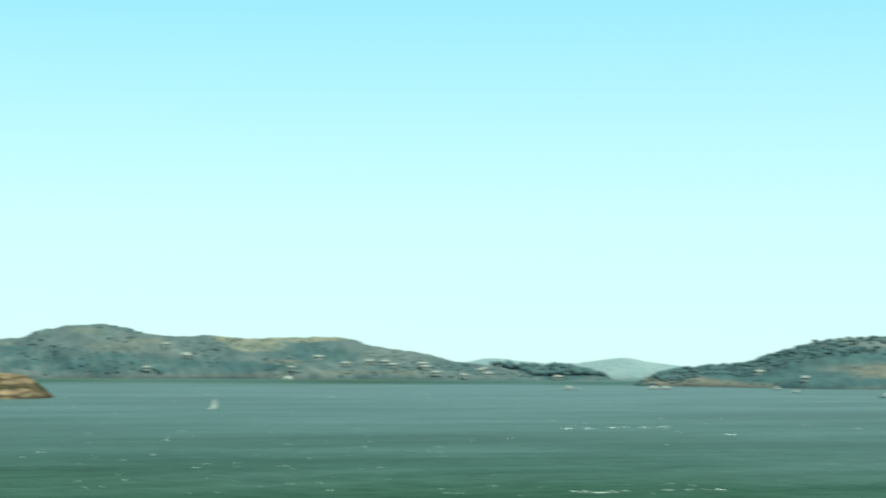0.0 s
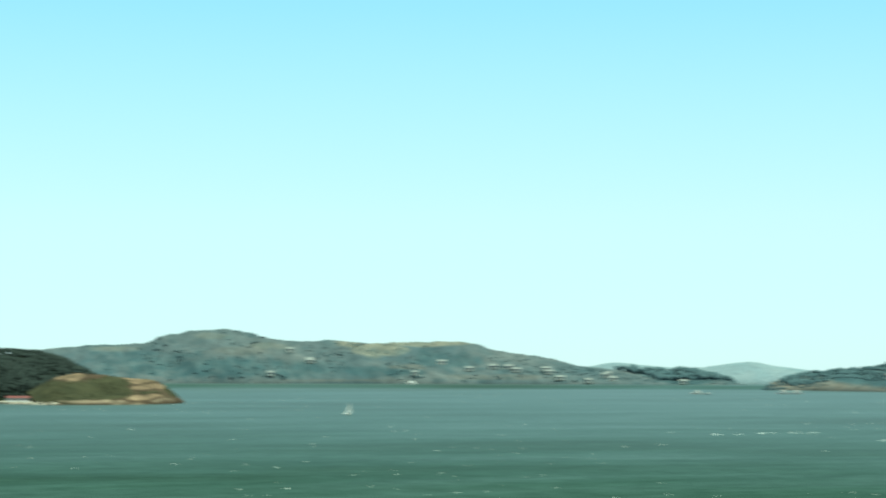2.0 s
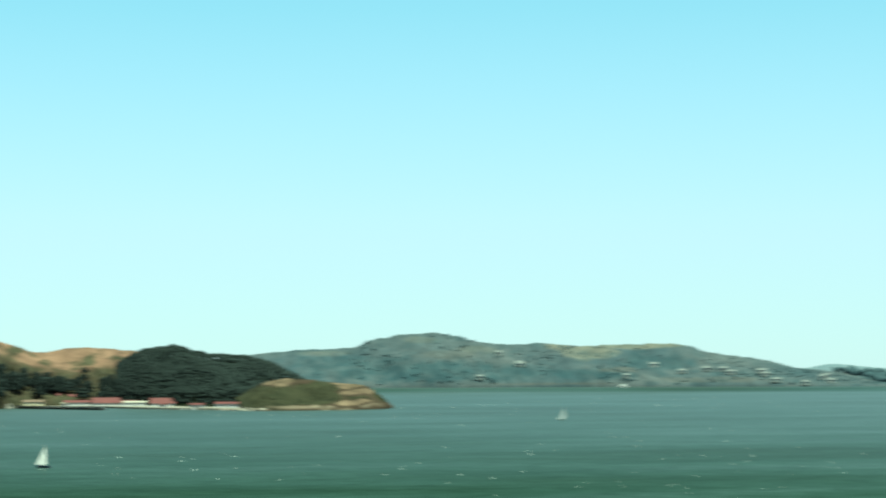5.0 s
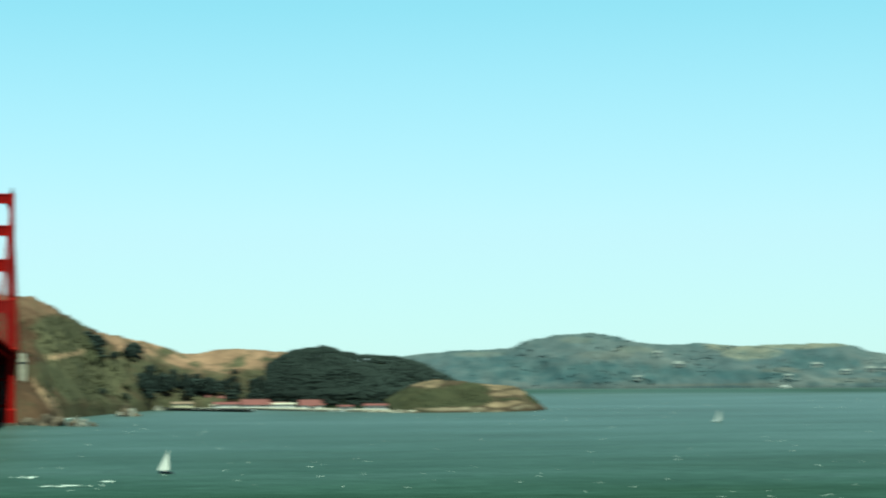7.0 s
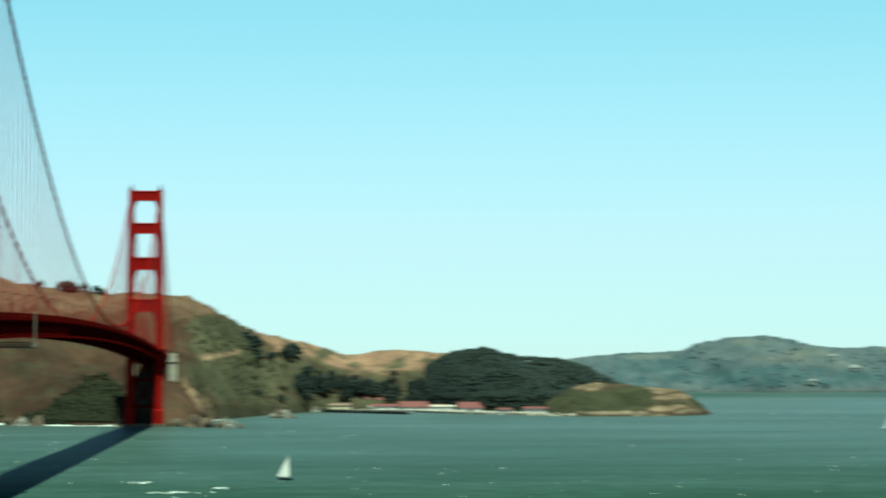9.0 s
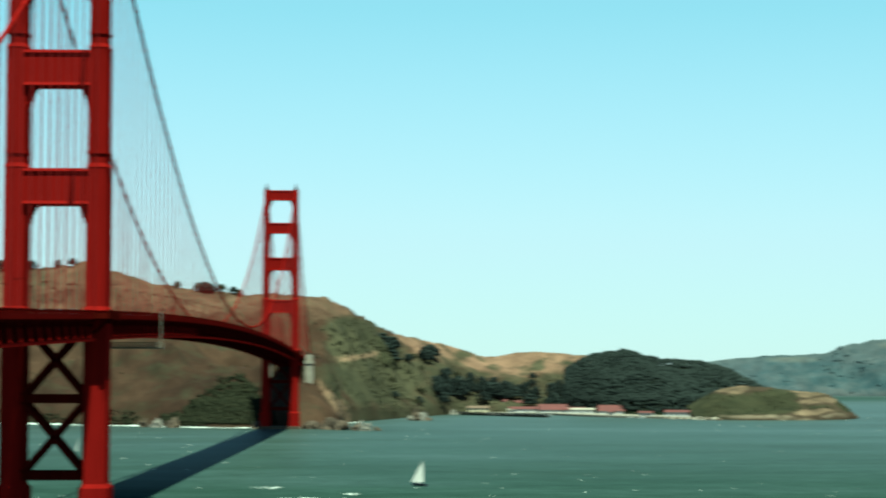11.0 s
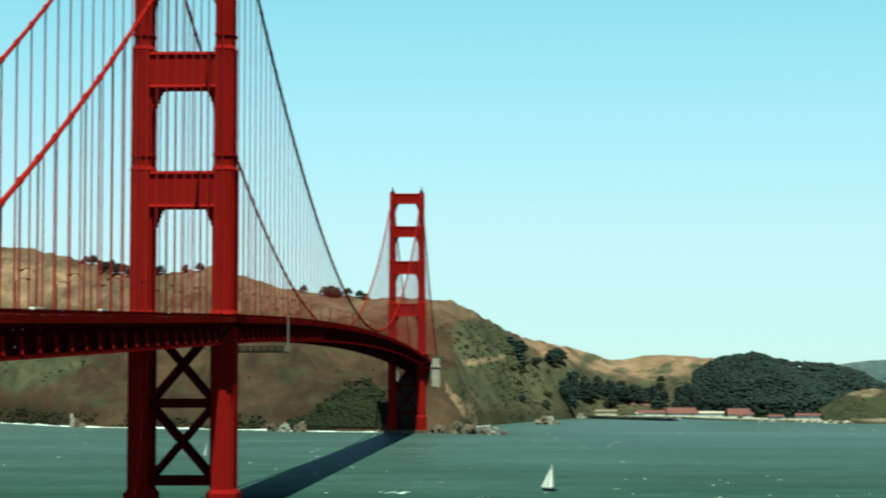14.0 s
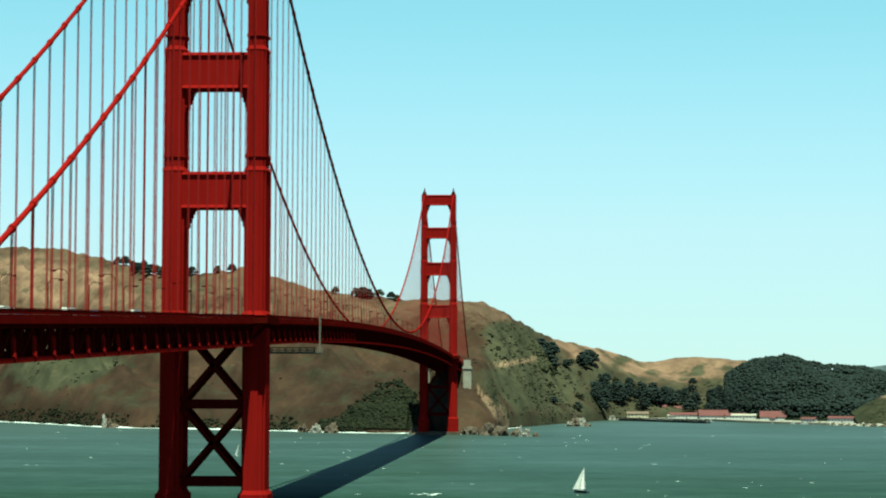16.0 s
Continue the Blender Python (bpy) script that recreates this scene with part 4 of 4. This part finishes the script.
# ---- cove, rocks and boats ----
pier = thing("timber_pier", "dark tarred timber pier reaching into the cove", "pier")
a, b = Vector((188, 1955, 0)), Vector((287, 1803, 0))
bm = bmesh.new()
beam(bm, a + Vector((0, 0, 3.4)), b + Vector((0, 0, 3.4)), 9, 1.0)
part("pier_deck", bm, TIMBER, pier)
bm = bmesh.new()
beam(bm, a + Vector((2, 0, 1.2)), b + Vector((2, 0, 1.2)), 6, 2.2)
part("pier_wall", bm, TIMBER, pier)
side = (b - a).normalized().cross(Vector((0, 0, 1)))
for k in range(22):
    for s in (-1, 1):
        p = a.lerp(b, k / 21) + side * 4.2 * s
        bm = bmesh.new()
        tube(bm, [(p.x, p.y, -6), (p.x, p.y, 4.6)], 0.4, 7)
        part("pile", bm, TIMBER, pier)


def rock(at, r, h, mat, label, seed, name="sea_rock", group="shore rocks"):
    bm = bmesh.new()
    bmesh.ops.create_icosphere(bm, subdivisions=3, radius=1)
    for v in bm.verts:
        d = 1 + 0.45 * noise.fractal(v.co * 1.6 + Vector((seed, 0, 0)), 0.8, 2.2, 4) + 0.2 * noise.cell(v.co * 3 + Vector((seed, 2, 0)))
        v.co = Vector((v.co.x * r * d, v.co.y * r * d, v.co.z * h * d))
    ob = new(name, mesh_of(name, bm, mat))
    ob.location = at
    return tagged(ob, label, "rock", group)


for n, (x, y, r, h, white) in enumerate(((84, 1224, 4, 7, 1), (74, 1232, 6, 6, 0), (60, 1246, 8, 8, 0), (92, 1222, 3, 4, 0), (78, 1222, 2.5, 8, 1), (48, 1262, 8, 11, 0), (132, 1635, 7, 8, 0), (138, 1630, 3.5, 9, 1), (126, 1634, 5, 6, 1), (142, 1633, 5, 4, 0), (131, 1640, 2.5, 14, 0), (-362, 1486, 3, 10, 1), (-356, 1484, 4, 8, 0), (-350, 1482, 6, 4, 0), (-120, 1318, 5, 8, 1), (-104, 1312, 6, 8, 0), (-134, 1330, 5, 8, 0), (180, 1968, 4, 6, 1), (-20, 1290, 8, 6, 0), (30, 1280, 8, 7, 0))):
    rock((x, y, 0), r, h, GUANO if white else ROCK, "white-streaked rock in the surf" if white else "dark brown rock at the water's edge", n * 3.1)
for k in range(40):  # breakwater
    q = k / 39
    p = Vector((374, 1822, 0)).lerp(Vector((474, 1672, 0)), q)
    rock((p.x + random.uniform(-2, 2), p.y, 0.2), random.uniform(2.5, 4), random.uniform(1.8, 3.0), CONCRETE if k % 3 else ROCK, "pale boulder of the low breakwater", k * 1.7, "breakwater_boulder", "breakwater boulders")


def sailboat(at, turn, h, label, hull=WHITE):
    t = thing("sailboat", label, "sailboat", at, "sailing boats")
    t.rotation_euler = (0, radians(13), radians(turn))
    l = h * 0.72
    bm = bmesh.new()
    rings = []
    for k in range(9):
        q = k / 8
        w = l * 0.15 * (math.sin(math.pi * (0.12 + 0.88 * (1 - q)) * 0.62) ** 0.8 if q < 1 else 0.02)
        y, z = -l / 2 + l * q, 0.10 * l + 0.03 * l * q * q
        rings.append([bm.verts.new(p) for p in ((-w, y, z), (-w * 0.75, y, z * 0.2), (0, y, -0.05 * l * (1 - q)), (w * 0.75, y, z * 0.2), (w, y, z))])
    for a, b in zip(rings, rings[1:]):
        for i in range(4):
            bm.faces.new((a[i], a[i + 1], b[i + 1], b[i]))
        bm.faces.new((a[4], a[0], b[0], b[4]))
    bm.faces.new(rings[0])
    part("hull", bm, hull, t)
    bm = bmesh.new()
    box(bm, -l * 0.07, l * 0.07, -l * 0.15, l * 0.14, 0.1 * l, 0.15 * l)
    part("cabin", bm, WHITE, t)
    bm = bmesh.new()
    tube(bm, [(0, l * 0.08, 0), (0, l * 0.06, h)], [0.12, 0.06], 6)
    part("mast", bm, METAL, t)
    for name, pts in (("mainsail", [(0, l * 0.05, h * 0.14), (0, -l * 0.27, h * 0.15), (0, l * 0.05, h * 0.99)]), ("jib", [(0, l * 0.58, h * 0.12), (0, l * 0.0, h * 0.14), (0, l * 0.09, h * 0.86)])):
        bm = bmesh.new()
        n, rows = 8, []
        A, B, C = (Vector(p) for p in pts)
        for i in range(n + 1):
            p, q = A.lerp(C, i / n), B.lerp(C, i / n)
            rows.append([bm.verts.new(p.lerp(q, j / 4) + Vector((math.sin(math.pi * j / 4) * 0.07 * l * (1 - i / n), 0, 0))) for j in range(5)])
        for a, b in zip(rows, rows[1:]):
            for j in range(4):
                if (a[j].co - a[j + 1].co).length + (b[j].co - b[j + 1].co).length > 1e-3:
                    bm.faces.new((a[j], a[j + 1], b[j + 1], b[j]))
        bmesh.ops.remove_doubles(bm, verts=bm.verts[:], dist=1e-3)
        bmesh.ops.solidify(bm, geom=bm.faces[:], thickness=0.04)
        part(name, bm, SAIL, t)
    return t


sailboat((124, 288, 0.2), 48, 12.5, "white sailboat heeling under full sail on the bay", DARK_HULL)
sailboat((-104, 717, 0.2), 20, 9.0, "small white sailboat beyond the near tower")
sailboat((682, 1140, 0.2), -60, 13, "white sailboat far out on the bay")


def motorboat(at, turn, l, label):
    t = thing("motorboat", label, "boat", at, "motor boats")
    t.rotation_euler.z = radians(turn)
    bm = bmesh.new()
    v = [[bm.verts.new((x * w, y, z)) for x, z in ((-1, 0.12 * l), (-0.8, -0.02 * l), (0.8, -0.02 * l), (1, 0.12 * l))] for y, w in ((-l / 2, l * 0.14), (l * 0.1, l * 0.15), (l * 0.35, l * 0.09), (l / 2, l * 0.01))]
    for a, b in zip(v, v[1:]):
        for i in range(4):
            bm.faces.new((a[i], a[(i + 1) % 4], b[(i + 1) % 4], b[i]))
    bm.faces.new(v[0]), bm.faces.new(v[-1])
    part("hull", bm, WHITE, t)
    bm = bmesh.new()
    box(bm, -l * 0.1, l * 0.1, -l * 0.28, l * 0.15, 0.12 * l, 0.22 * l)
    box(bm, -l * 0.08, l * 0.08, -l * 0.2, l * 0.05, 0.22 * l, 0.29 * l)
    part("cabin", bm, WHITE, t)
    bm = bmesh.new()
    box(bm, -l * 0.103, l * 0.103, -l * 0.2, l * 0.12, 0.16 * l, 0.19 * l)
    part("window", bm, WINDOW, t)
    return t


for x, y, turn, l in ((1696, 2362, 70, 22), (1859, 2350, 65, 24), (1883, 2348, 65, 24), (2066, 2269, 60, 20), (1926, 1986, 60, 18), (1813, 1569, 50, 22), (1525, 3400, 75, 46), (1700, 2330, 60, 12)):
    motorboat((x, y, 0.3), turn, l, "white motor boat far out on the bay")
random.seed(51)
m0 = motorboat((228, 1968, 0.2), 80, 9, "small white boat moored in the cove")
for k in range(17):
    p = Vector((225, 1966, 0.2)).lerp(Vector((345, 1868, 0.2)), k / 16) if k < 11 else Vector((352, 1850, 0.2)).lerp(Vector((400, 1772, 0.2)), (k - 11) / 5)
    copy_thing(m0, pose(p.x - 3, p.y - random.uniform(2, 9), 0.2, 0, 0, random.uniform(40, 100)))

# ---- surf and whitecaps ----
random.seed(61)
bm = bmesh.new()
prev = None
for k in range(500):
    u = k / 499 * 0.62
    p, q = main.at(u, 0.0), main.at(u, 0.03)
    d = Vector((p.x - q.x, p.y - q.y, 0))
    d = d.normalized() if d.length > 0 else Vector((0, -1, 0))
    n = max(0.0, fbm(p.x, p.y, 0.03, 4) + 0.3)
    w, h = 3.0 + 9 * n, 0.35 + 1.1 * n * random.uniform(0.5, 1.2)
    row = [bm.verts.new((p.x + d.x * q, p.y + d.y * q, z)) for q, z in ((-2.5, h * 0.8), (0.8, h), (0.6 * w, 0.35 * h + 0.1), (w, 0.1))]
    for i in range(3) if prev else ():
        bm.faces.new((prev[i], prev[i + 1], row[i + 1], row[i]))
    prev = row
tagged(new("surf", mesh_of("surf", bm, FOAM)), "white line of surf along the foot of the cliffs", "surf", kind="stuff")


def foam_patch(bm, x, y, l, w):
    n = 12
    ring = []
    for k in range(n):
        a = 6.2832 * k / n
        j = random.uniform(0.45, 1.2)
        ring.append(bm.verts.new((x + math.cos(a) * l * j, y + math.sin(a) * w * j, 0.12)))
    c = bm.verts.new((x, y, 0.22 + 0.1 * w))
    for k in range(n):
        bm.faces.new((c, ring[k], ring[(k + 1) % n]))


bm = bmesh.new()
for k in range(1000):
    far = random.random() ** 1.3
    dist = 560 + 2900 * far
    a = radians(random.uniform(-40, 16))
    x, y = 114 + dist * math.sin(-a), -693 + dist * math.cos(a)
    s = 0.5 + 0.9 * far
    if fbm(x, y, 0.004, 3) < random.uniform(-0.3, 0.5):
        continue
    foam_patch(bm, x, y, random.uniform(0.5, 3.2) * s, random.uniform(0.08, 0.3) * s)
for x0, x1, y, n in ((768, 790, 495, 7), (812, 872, 513, 12), (825, 836, 352, 5), (433, 497, -200, 11), (40, 58, 268, 8), (64, 92, 186, 10), (92, 100, 218, 6)):
    for k in range(n):
        foam_patch(bm, random.uniform(x0, x1), y + random.uniform(-6, 6), random.uniform(0.8, 3), random.uniform(0.3, 1.0))
tagged(new("whitecaps", mesh_of("whitecaps", bm, FOAM)), "scattered white crests on the choppy bay", "whitecaps", kind="stuff")
